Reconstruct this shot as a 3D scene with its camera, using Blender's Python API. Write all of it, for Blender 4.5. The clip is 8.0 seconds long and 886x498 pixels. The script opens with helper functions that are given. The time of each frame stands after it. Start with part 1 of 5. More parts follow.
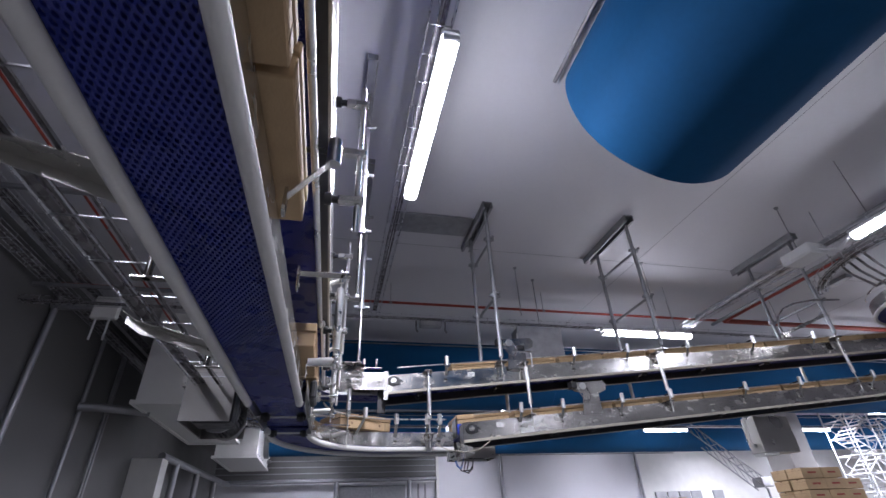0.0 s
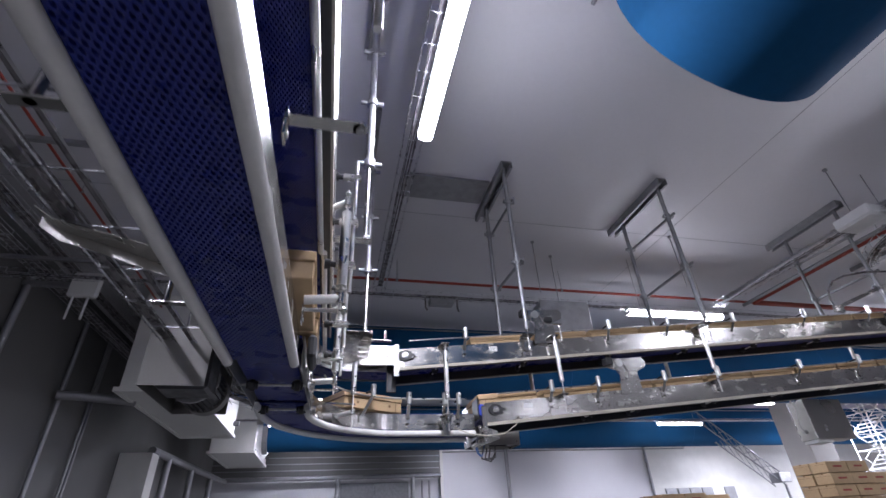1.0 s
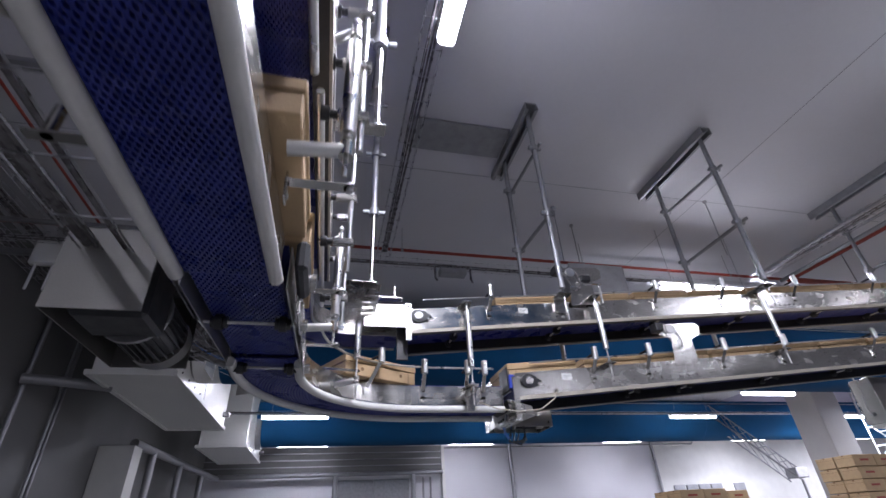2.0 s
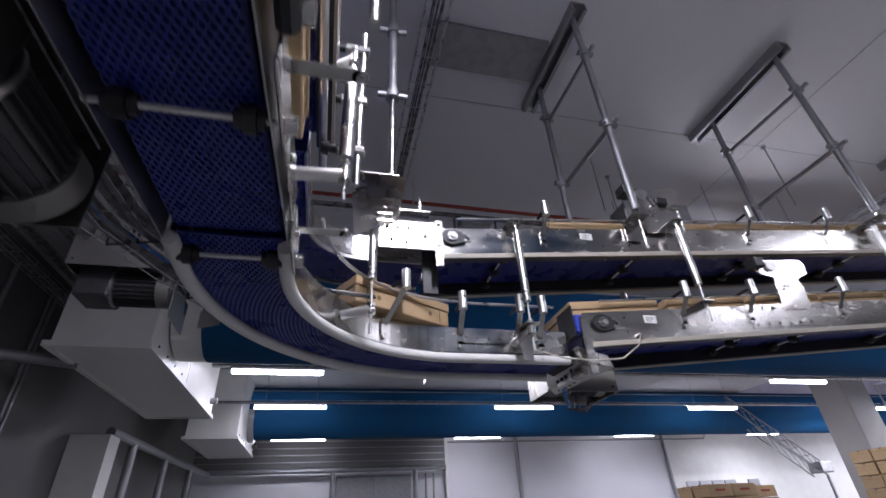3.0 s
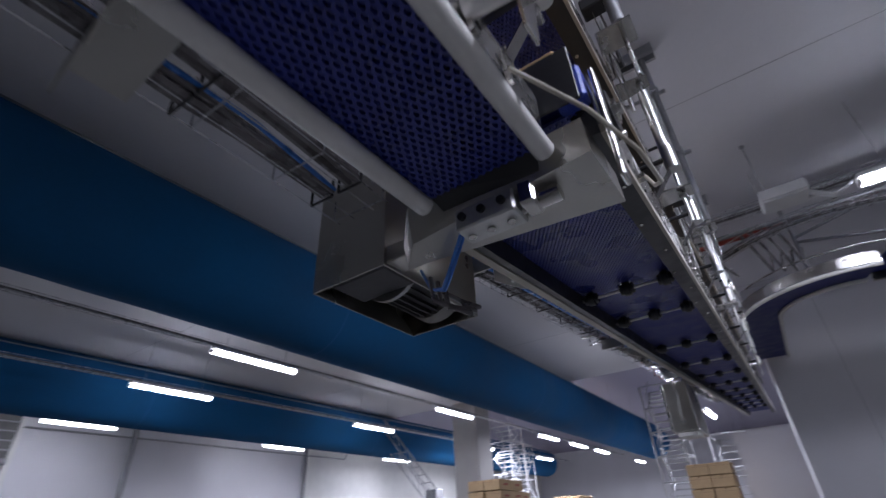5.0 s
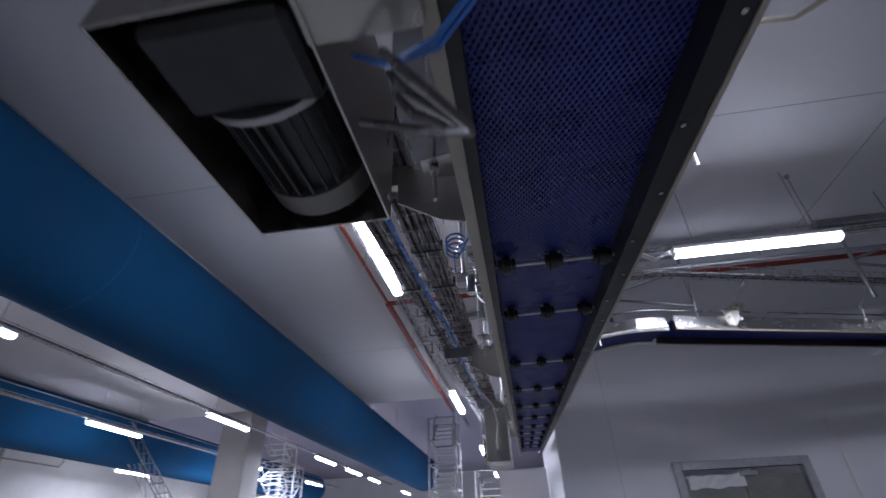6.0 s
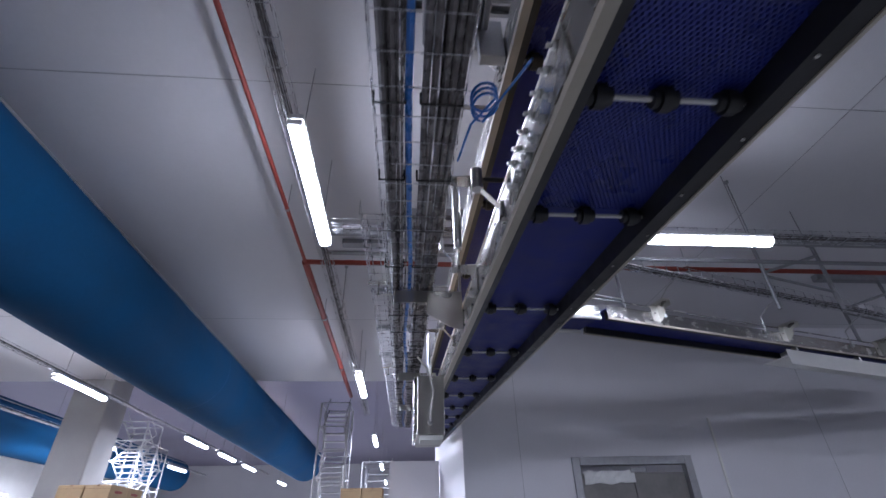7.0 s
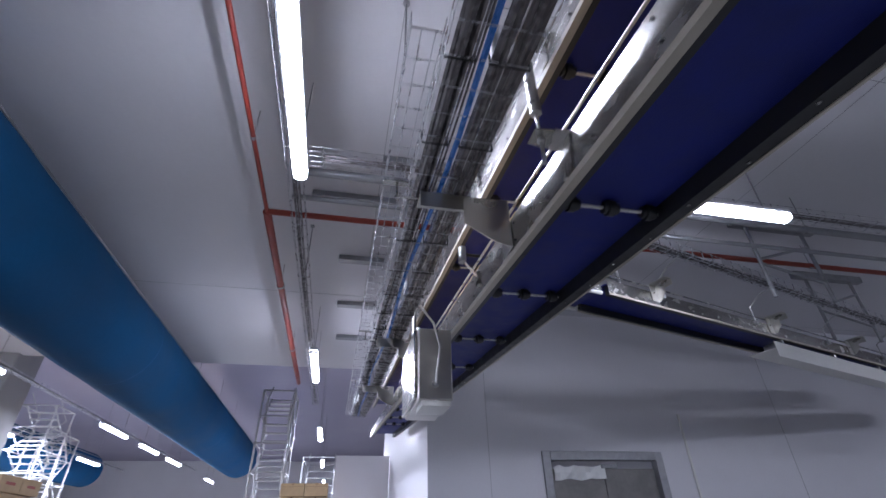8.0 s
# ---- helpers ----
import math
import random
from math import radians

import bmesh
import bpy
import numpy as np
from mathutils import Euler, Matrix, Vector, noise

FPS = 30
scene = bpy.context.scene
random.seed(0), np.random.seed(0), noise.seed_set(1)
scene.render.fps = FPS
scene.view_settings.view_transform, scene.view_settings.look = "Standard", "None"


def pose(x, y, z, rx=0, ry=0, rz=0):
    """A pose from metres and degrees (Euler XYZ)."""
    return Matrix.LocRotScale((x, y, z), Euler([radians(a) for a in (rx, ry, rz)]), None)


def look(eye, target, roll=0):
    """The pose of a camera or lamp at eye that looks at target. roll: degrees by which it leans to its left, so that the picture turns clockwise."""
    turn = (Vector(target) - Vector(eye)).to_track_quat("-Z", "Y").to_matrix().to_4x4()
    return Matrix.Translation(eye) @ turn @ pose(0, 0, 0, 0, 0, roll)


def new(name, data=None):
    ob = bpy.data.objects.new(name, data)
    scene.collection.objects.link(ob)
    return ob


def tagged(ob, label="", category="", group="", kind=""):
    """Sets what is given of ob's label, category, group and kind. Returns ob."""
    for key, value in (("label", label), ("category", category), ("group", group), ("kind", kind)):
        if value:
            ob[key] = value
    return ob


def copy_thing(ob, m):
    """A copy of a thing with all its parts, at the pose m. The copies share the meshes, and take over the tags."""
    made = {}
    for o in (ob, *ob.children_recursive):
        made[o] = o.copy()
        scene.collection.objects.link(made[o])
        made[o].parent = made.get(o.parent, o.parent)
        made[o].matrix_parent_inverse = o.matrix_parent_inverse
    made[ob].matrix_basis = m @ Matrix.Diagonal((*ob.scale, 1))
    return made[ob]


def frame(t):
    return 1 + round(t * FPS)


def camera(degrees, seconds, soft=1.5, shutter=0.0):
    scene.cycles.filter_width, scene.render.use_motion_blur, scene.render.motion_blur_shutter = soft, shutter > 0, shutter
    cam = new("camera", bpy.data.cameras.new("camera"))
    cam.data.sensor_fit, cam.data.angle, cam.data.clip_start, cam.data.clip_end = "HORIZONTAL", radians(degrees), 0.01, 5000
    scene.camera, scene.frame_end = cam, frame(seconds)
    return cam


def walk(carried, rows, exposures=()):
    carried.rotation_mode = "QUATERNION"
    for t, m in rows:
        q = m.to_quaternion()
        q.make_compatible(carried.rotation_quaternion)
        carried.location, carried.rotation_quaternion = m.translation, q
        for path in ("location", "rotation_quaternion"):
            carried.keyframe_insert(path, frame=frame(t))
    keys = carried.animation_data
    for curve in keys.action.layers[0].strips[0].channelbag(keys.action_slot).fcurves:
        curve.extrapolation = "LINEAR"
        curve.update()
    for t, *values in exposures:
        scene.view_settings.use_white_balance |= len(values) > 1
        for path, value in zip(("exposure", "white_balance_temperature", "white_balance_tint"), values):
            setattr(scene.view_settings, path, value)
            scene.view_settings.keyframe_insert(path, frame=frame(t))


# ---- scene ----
cam = camera(87.7, 8.0, shutter=0.3)
PATH = [
    (0, (0.491, 1.079, 1.519), (0.904, 2.73, 2.569), -2.8),
    (0.5, (0.475, 1.375, 1.52), (0.883, 3.028, 2.569), -2.9),
    (1, (0.487, 1.749, 1.515), (0.902, 3.402, 2.562), -3.0),
    (1.5, (0.499, 2.099, 1.516), (0.919, 3.752, 2.561), -3.1),
    (2.8, (0.478, 3.257, 1.509), (0.916, 4.907, 2.551), -3.3),
    (3, (0.485, 3.446, 1.509), (0.924, 5.097, 2.55), -3.3),
    (3.5, (0.54, 3.919, 1.512), (0.985, 5.568, 2.553), -3.4),
    (4, (0.644, 4.406, 1.536), (1.247, 6.01, 2.567), -3.8),
    (4.2, (0.702, 4.577, 1.541), (1.502, 6.098, 2.564), -3.5),
    (4.5, (0.768, 4.788, 1.547), (1.848, 6.138, 2.553), -3.3),
    (5, (0.94, 5.161, 1.576), (2.358, 6.119, 2.611), -3.0),
    (5.2, (1.026, 5.278, 1.59), (2.51, 6.077, 2.667), -2.8),
    (6.3, (1.61, 5.759, 1.617), (3.3, 5.832, 2.685), -1.9),
    (6.5, (1.728, 5.833, 1.606), (3.421, 5.817, 2.671), -1.8),
    (7, (2.058, 6.009, 1.568), (3.744, 5.851, 2.632), -1.6),
    (7.5, (2.422, 6.166, 1.556), (4.098, 5.919, 2.618), -1.6),
    (8, (2.875, 6.298, 1.534), (4.525, 5.926, 2.601), -1.6),
]
walk(cam, [(t, look(eye, target, roll)) for t, eye, target, roll in PATH], [(0, 0.35, 6350, 12), (1.7, 0.35, 6350, 12), (3, 0.1, 6450, 13), (4, 0.08, 6350, 12), (5.2, -0.14, 6150, 11), (6.3, 0.32, 5980, 11), (8, 0.6, 5950, 11)])

# ---- light ----
world = bpy.data.worlds.new("world")
scene.world = world
world.use_nodes = True
world.node_tree.nodes["Background"].inputs["Color"].default_value = (0.6, 0.65, 0.8, 1)
world.node_tree.nodes["Background"].inputs["Strength"].default_value = 0.01
TUBE_WATTS = 54.0
TUBE_COLOUR = (0.85, 0.865, 1.0)


# ---- materials ----
def material(name, colour, rough=0.5, metal=0.0, vary=0.15, scale=6.0, bump=0.0, bump_scale=60.0, rough_vary=0.1, spec=0.5, stretch=(1, 1, 1), each=0.0):
    """A surface with stains at one scale, fine grain at another, uneven gloss and a little relief."""
    m = bpy.data.materials.new(name)
    m.use_nodes = True
    nt = m.node_tree
    n, ln = nt.nodes, nt.links
    b = n["Principled BSDF"]
    b.inputs["Metallic"].default_value = metal
    b.inputs["Specular IOR Level"].default_value = spec
    tc = n.new("ShaderNodeTexCoord")
    mp = n.new("ShaderNodeMapping")
    mp.inputs["Scale"].default_value = stretch
    ln.new(tc.outputs["Object"], mp.inputs["Vector"])
    big = n.new("ShaderNodeTexNoise")
    big.inputs["Scale"].default_value, big.inputs["Detail"].default_value = scale, 5
    fine = n.new("ShaderNodeTexNoise")
    fine.inputs["Scale"].default_value, fine.inputs["Detail"].default_value = bump_scale, 3
    ln.new(mp.outputs["Vector"], big.inputs["Vector"])
    ln.new(mp.outputs["Vector"], fine.inputs["Vector"])
    mix = n.new("ShaderNodeMath")
    mix.operation = "MULTIPLY_ADD"
    ln.new(fine.outputs["Fac"], mix.inputs[0])
    mix.inputs[1].default_value = 0.35
    ln.new(big.outputs["Fac"], mix.inputs[2])
    ramp = n.new("ShaderNodeMapRange")
    ramp.inputs["From Min"].default_value, ramp.inputs["From Max"].default_value = 0.4, 0.95
    ramp.inputs["To Min"].default_value, ramp.inputs["To Max"].default_value = 1 - vary, 1 + vary
    ln.new(mix.outputs[0], ramp.inputs["Value"])
    value = ramp.outputs["Result"]
    if each:
        info = n.new("ShaderNodeObjectInfo")
        r2 = n.new("ShaderNodeMapRange")
        r2.inputs["To Min"].default_value, r2.inputs["To Max"].default_value = 1 - each, 1 + each
        ln.new(info.outputs["Random"], r2.inputs["Value"])
        mul = n.new("ShaderNodeMath")
        mul.operation = "MULTIPLY"
        ln.new(value, mul.inputs[0])
        ln.new(r2.outputs["Result"], mul.inputs[1])
        value = mul.outputs[0]
    col = n.new("ShaderNodeVectorMath")
    col.operation = "SCALE"
    col.inputs[0].default_value = colour[:3]
    ln.new(value, col.inputs["Scale"])
    ln.new(col.outputs["Vector"], b.inputs["Base Color"])
    rr = n.new("ShaderNodeMapRange")
    rr.inputs["From Min"].default_value, rr.inputs["From Max"].default_value = 0.3, 0.7
    rr.inputs["To Min"].default_value, rr.inputs["To Max"].default_value = max(0.03, rough - rough_vary), min(1, rough + rough_vary)
    ln.new(big.outputs["Fac"], rr.inputs["Value"])
    ln.new(rr.outputs["Result"], b.inputs["Roughness"])
    if bump:
        bp = n.new("ShaderNodeBump")
        bp.inputs["Strength"].default_value, bp.inputs["Distance"].default_value = bump, 0.01
        ln.new(fine.outputs["Fac"], bp.inputs["Height"])
        ln.new(bp.outputs["Normal"], b.inputs["Normal"])
    return m


def glow(name, colour, strength):
    m = bpy.data.materials.new(name)
    m.use_nodes = True
    b = m.node_tree.nodes["Principled BSDF"]
    b.inputs["Base Color"].default_value = (0.8, 0.8, 0.8, 1)
    b.inputs["Emission Color"].default_value = (*colour, 1)
    b.inputs["Emission Strength"].default_value = strength
    return m


STEEL = material("brushed_steel", (0.55, 0.535, 0.51), 0.24, 1.0, 0.09, 7, 0.02, 240, 0.07, stretch=(1, 1, 2))
POLISHED = material("polished_steel_rod", (0.66, 0.65, 0.63), 0.31, 1.0, 0.08, 14, 0.0, 60, 0.06)
STEEL_DULL = material("dull_steel", (0.5, 0.5, 0.5), 0.42, 1.0, 0.15, 7, 0.05, 150, 0.12)
# Rougher sheet steel, darkened so the side hood reflects less lamp light.
HOOD_STEEL_DIMMED = material("matt_dimmed_sheet_steel", (0.36, 0.35, 0.33), 0.45, 1.0, 0.12, 5, 0.02, 180, 0.1)
STEEL_BOX = material("sheet_steel", (0.54, 0.525, 0.49), 0.3, 1.0, 0.08, 4, 0.02, 200, 0.06)
GALV = material("galvanised_steel", (0.34, 0.34, 0.35), 0.5, 0.85, 0.2, 12, 0.05, 90, 0.1)
WIRE = material("wire_steel", (0.48, 0.48, 0.5), 0.3, 1.0, 0.1, 20)
BELT = material("blue_belt_plastic", (0.024, 0.034, 0.23), 0.3, 0, 0.15, 8, 0.03, 120, 0.08)
# The belt blue darkened: shade behind the link holes put into the colour.
BELT_SHADED = material("blue_belt_shaded_copy", (0.015, 0.021, 0.145), 0.5, 0, 0.15, 8)
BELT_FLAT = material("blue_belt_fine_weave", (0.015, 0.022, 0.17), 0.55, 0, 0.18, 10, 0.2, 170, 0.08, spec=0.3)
WHITE_PE = material("white_polyethylene", (0.74, 0.72, 0.69), 0.45, 0, 0.08, 9, 0.03, 80)
BEIGE_PE = material("beige_wear_strip", (0.43, 0.39, 0.32), 0.5, 0, 0.1, 9, 0.03, 80)
BLACK_PE = material("black_plastic", (0.02, 0.02, 0.022), 0.45, 0, 0.2, 15, 0.05, 80)
RUBBER = material("dark_rubber", (0.015, 0.015, 0.016), 0.6, 0, 0.2, 15)
CARDBOARD = material("corrugated_cardboard", (0.43, 0.3, 0.165), 0.8, 0, 0.12, 7, 0.12, 140, 0.05, each=0.1)
CARD_EDGE = material("cardboard_seam", (0.2, 0.12, 0.06), 0.85, 0, 0.15, 12)
CEILING = material("white_panel_ceiling", (0.62, 0.61, 0.63), 0.55, 0, 0.05, 0.6, 0.02, 30)
# Panel white darkened to mauve: the raised recess's shade is in the colour.
CEILING_FAR = material("shaded_panel_ceiling", (0.3, 0.28, 0.36), 0.6, 0, 0.06, 0.7, 0.02, 30)
WALL = material("white_wall_panel", (0.66, 0.65, 0.68), 0.5, 0, 0.05, 0.8, 0.02, 30)
WALL_GREY = material("grey_wall_panel", (0.13, 0.128, 0.126), 0.55, 0, 0.08, 0.9, 0.03, 30)
FLOOR = material("grey_resin_floor", (0.17, 0.17, 0.165), 0.4, 0, 0.12, 1.2, 0.03, 40)
DUCT = material("blue_textile", (0.0065, 0.072, 0.18), 0.85, 0, 0.14, 1.2, 0.12, 25, spec=0.2)
DUCT_SEAM = material("blue_textile_seam", (0.008, 0.08, 0.22), 0.85, 0, 0.1, 4)
PLENUM = material("white_painted_sheet", (0.7, 0.69, 0.66), 0.4, 0, 0.06, 3, 0.02, 40)
RED_PIPE = material("red_painted_pipe", (0.27, 0.035, 0.02), 0.45, 0, 0.15, 6)
PIPE_GREY = material("grey_pipe_jacket", (0.3, 0.3, 0.31), 0.4, 0.6, 0.15, 5)
CABLE = material("dark_grey_cable", (0.15, 0.138, 0.142), 0.28, 0, 0.3, 20)
CABLE_BLUE = material("blue_cable", (0.05, 0.19, 0.58), 0.3, 0, 0.15, 20)
CONCRETE = material("grey_painted_column", (0.36, 0.35, 0.34), 0.7, 0, 0.1, 2, 0.05, 40)
ALLOY = material("cast_alloy_block", (0.6, 0.6, 0.58), 0.42, 0.7, 0.1, 14, 0.04, 120)
FAN_GREY = material("grey_fan_cover", (0.25, 0.24, 0.225), 0.45, 0.5, 0.15, 12, 0.03, 80)
MOTOR_PAINT = material("grey_motor_casting", (0.07, 0.07, 0.075), 0.4, 0.5, 0.15, 20, 0.05, 90)
PAPER = material("white_label_paper", (0.75, 0.75, 0.73), 0.7, 0, 0.05, 10)
PALE_METAL = material("grey_painted_frame", (0.45, 0.45, 0.46), 0.45, 0.1, 0.1, 10)
DOOR_GREY = material("worn_grey_door", (0.2, 0.19, 0.18), 0.5, 0.2, 0.25, 3, 0.1, 15)
BLUE_CRATE = material("blue_crate_plastic", (0.03, 0.06, 0.4), 0.45, 0, 0.12, 6)
LAMP_ON = glow("lit_tube", TUBE_COLOUR, 26.0)
LAMP_BODY = material("white_lamp_body", (0.7, 0.7, 0.7), 0.5, 0, 0.05, 10)


# ---- building helpers ----
def part(name, bm, mat, parent=None, label="", smooth=False):
    me = bpy.data.meshes.new(name)
    if smooth:
        for f in bm.faces:
            f.smooth = True
    bm.normal_update()
    for e in bm.edges:
        if len(e.link_faces) == 2 and e.calc_face_angle(0.0) > 0.9:
            e.smooth = False
    bm.to_mesh(me)
    bm.free()
    for m in mat if isinstance(mat, (list, tuple)) else [mat]:
        me.materials.append(m)
    ob = new(name, me)
    if parent is not None:
        ob.parent = parent
    return tagged(ob, label)


def share(name, ob, at, parent, rz=0.0):
    """One more piece on the same mesh."""
    o = new(name, ob.data)
    o.parent = parent
    o.matrix_basis = Matrix.Translation(at) @ Matrix.Rotation(rz, 4, "Z")
    return o


def thing(name, at, label, category, group="", kind=""):
    ob = new(name)
    ob.empty_display_size = 0.1
    ob.location = at
    return tagged(ob, label, category, group, kind)


def box(bm, x0, x1, y0, y1, z0, z1, bev=0.0):
    vs = [bm.verts.new((x, y, z)) for z in (z0, z1) for y in (y0, y1) for x in (x0, x1)]
    fs = [bm.faces.new([vs[i] for i in q]) for q in ((0, 2, 3, 1), (4, 5, 7, 6), (0, 1, 5, 4), (2, 6, 7, 3), (0, 4, 6, 2), (1, 3, 7, 5))]
    if bev:
        es = list({e for f in fs for e in f.edges})
        bmesh.ops.bevel(bm, geom=es, offset=bev, segments=1, affect="EDGES", profile=0.5)
    return bm


def rod(bm, p, q, r, seg=8, caps=True):
    p, q = Vector(p), Vector(q)
    d = (q - p).normalized()
    a = d.orthogonal().normalized()
    b = d.cross(a)
    rings = []
    for c in (p, q):
        rings.append([bm.verts.new(c + r * (math.cos(2 * math.pi * i / seg) * a + math.sin(2 * math.pi * i / seg) * b)) for i in range(seg)])
    for i in range(seg):
        f = bm.faces.new((rings[0][i], rings[0][(i + 1) % seg], rings[1][(i + 1) % seg], rings[1][i]))
        f.smooth = seg > 5
    if caps:
        bm.faces.new(rings[0][::-1])
        bm.faces.new(rings[1])
    return bm


def tube(bm, pts, r, seg=8):
    """A round tube along points, mitred."""
    pts = [Vector(p) for p in pts]
    rings = []
    ref = None
    for i, p in enumerate(pts):
        d = (pts[min(i + 1, len(pts) - 1)] - pts[max(i - 1, 0)]).normalized()
        a = d.orthogonal().normalized() if ref is None else (ref - d * ref.dot(d)).normalized()
        ref = a
        b = d.cross(a)
        rings.append([bm.verts.new(p + r * (math.cos(2 * math.pi * k / seg) * a + math.sin(2 * math.pi * k / seg) * b)) for k in range(seg)])
    for r0, r1 in zip(rings, rings[1:]):
        for k in range(seg):
            f = bm.faces.new((r0[k], r0[(k + 1) % seg], r1[(k + 1) % seg], r1[k]))
            f.smooth = True
    bm.faces.new(rings[0][::-1])
    bm.faces.new(rings[-1])
    return bm


def sweep(bm, path, prof, smooth=False):
    """A closed profile of (side, up) carried along a path of (x, y, z); side is to the path's left."""
    n = len(path)
    rings = []
    for i, p in enumerate(path):
        a, c = path[max(i - 1, 0)], path[min(i + 1, n - 1)]
        tx, ty = c[0] - a[0], c[1] - a[1]
        k = math.hypot(tx, ty)
        nx, ny = -ty / k, tx / k
        rings.append([bm.verts.new((p[0] + nx * u, p[1] + ny * u, p[2] + w)) for u, w in prof])
    m = len(prof)
    for r0, r1 in zip(rings, rings[1:]):
        for j in range(m):
            f = bm.faces.new((r0[j], r1[j], r1[(j + 1) % m], r0[(j + 1) % m]))
            f.smooth = smooth
    bm.faces.new(rings[0])
    bm.faces.new(rings[-1][::-1])
    return bm


def rect(u0, u1, w0, w1):
    return [(u0, w0), (u1, w0), (u1, w1), (u0, w1)]


def capsule(u, w, ru, rw, seg=10):
    return [(u + ru * math.cos(2 * math.pi * i / seg), w + rw * math.sin(2 * math.pi * i / seg)) for i in range(seg)]


def resample(path, step):
    """Points along a polyline at even steps."""
    out, rest = [Vector(path[0])], step
    for a, b in zip(path, path[1:]):
        a, b = Vector(a), Vector(b)
        length = (b - a).length
        s = rest
        while s < length:
            out.append(a.lerp(b, s / length))
            s += step
        rest = s - length
    return out


def lattice(name, path, half, drop, mat, parent, pitch=0.0168, row=0.0146, hole=0.42, label=""):
    """The open underside of a modular belt: hexagonal cells with a hole in each, along a path."""
    pts = resample(path, row)
    cols = int(2 * half / pitch)
    hexes = [(0.0, 0.667), (0.5, 0.333), (0.5, -0.333), (0.0, -0.667), (-0.5, -0.333), (-0.5, 0.333)]
    verts, faces = [], []
    n = len(pts)
    frames_ = []
    for i, p in enumerate(pts):
        d = (pts[min(i + 1, n - 1)] - pts[max(i - 1, 0)])
        d.z = 0
        d.normalize()
        frames_.append((p, d, Vector((-d.y, d.x, 0))))
    slope = (pts[-1].z - pts[0].z) / max(1e-6, sum((b - a).length for a, b in zip(pts, pts[1:])))
    for i, (p, d, nrm) in enumerate(frames_):
        for j in range(cols):
            u = -half + pitch * (j + 0.5 + (0.5 if i % 2 else 0))
            if u > half - pitch * 0.3:
                continue
            base = len(verts)
            for ring, s, dz in ((0, 1.0, 0.0), (1, hole + 0.1, -0.0008), (2, hole, 0.006)):
                for hx, hy in hexes:
                    q = p + nrm * (u + hx * pitch * s) + d * (hy * row * 1.5 * s)
                    verts.append((q.x, q.y, q.z + drop + dz + slope * hy * row * 1.5 * s))
            for ring in (0, 6):
                for k in range(6):
                    faces.append((base + ring + k, base + ring + (k + 1) % 6, base + ring + 6 + (k + 1) % 6, base + ring + 6 + k))
    me = bpy.data.meshes.new(name)
    me.from_pydata(verts, [], faces)
    me.materials.append(mat)
    ob = new(name, me)
    ob.parent = parent
    return tagged(ob, label, kind="stuff")


# ---- the shell of the hall ----
ROOM_TOP = 4.75


def slab(name, x0, x1, y0, y1, z0, z1, mat, label, category):
    return tagged(part(name, box(bmesh.new(), x0, x1, y0, y1, z0, z1), mat), label, category, kind="structure")


slab("floor", -3.6, 33, -7, 20.2, -0.2, 0, FLOOR, "grey resin factory floor", "floor")
slab("ceiling", -3.6, 13.0, -7, 20.2, ROOM_TOP, ROOM_TOP + 0.3, CEILING, "off-white panelled hall ceiling", "ceiling")
slab("ceiling_2", 13.0, 33, -7, 20.2, 5.5, 5.8, CEILING_FAR, "raised far part of the ceiling in a shaded mauve-grey", "ceiling")
slab("wall_west", -3.6, -3.2, -7, 20.2, 0, 5.8, WALL_GREY, "dark grey panelled wall with pipes", "wall")
slab("wall_north", -3.2, 33, 19.8, 20.2, 0, 5.8, WALL, "white panelled end wall", "wall")
slab("wall_south", -3.6, 33, -7.4, -7, 0, 5.8, WALL, "white panelled wall", "wall")
slab("wall_east", 32.6, 33, -7, 19.8, 0, 5.8, WALL, "white panelled far wall", "wall")


# ---- belt conveyors ----
def arc(cx, cy, r, a0, a1, n, z):
    return [(cx + r * math.cos(radians(a0 + (a1 - a0) * i / n)), cy + r * math.sin(radians(a0 + (a1 - a0) * i / n)), z) for i in range(n + 1)]


def bolts(parent, places, normal=(0, -1, 0), r=0.006, h=0.007, mat=None, name="bolt_row"):
    """Hexagonal bolt heads on a plate, joined, too small to pick apart."""
    bm = bmesh.new()
    d = Vector(normal)
    for p in places:
        p = Vector(p)
        rod(bm, p, p + d * h, r, 6)
    ob = part(name, bm, mat or STEEL_DULL, parent)
    return tagged(ob, kind="stuff")


def level_conveyor(path, label, fine=True, half=0.1355, slim=False):
    """A level module: belt on two white guide strips between steel side plates."""
    t = thing("belt_conveyor", (0, 0, 0), label, "conveyor", "conveyors")
    for s in (1, -1):
        if slim:
            part("edge_bar", sweep(bmesh.new(), path, rect(s * half - 0.004, s * half + 0.004, 0.012, 0.033)), STEEL_DULL, t)
        else:
            part("guide_strip", sweep(bmesh.new(), path, capsule(s * half, 0.009, 0.0205, 0.021), True), WHITE_PE, t, "rounded white plastic guide strip")
        part("side_plate", sweep(bmesh.new(), path, rect(s * (half + 0.004) - 0.0025, s * (half + 0.004) + 0.0025, 0.034, 0.147)), STEEL, t)
    part("return_belt", sweep(bmesh.new(), path, rect(0.008 - half, half - 0.008, 0.03, 0.036)), BELT_SHADED, t)
    part("carrying_belt", sweep(bmesh.new(), path, rect(-half, half, 0.139, 0.151)), BELT, t)
    if fine:
        lattice("belt_link_underside", path, 0.126, 0.022, BELT, t)
    return t


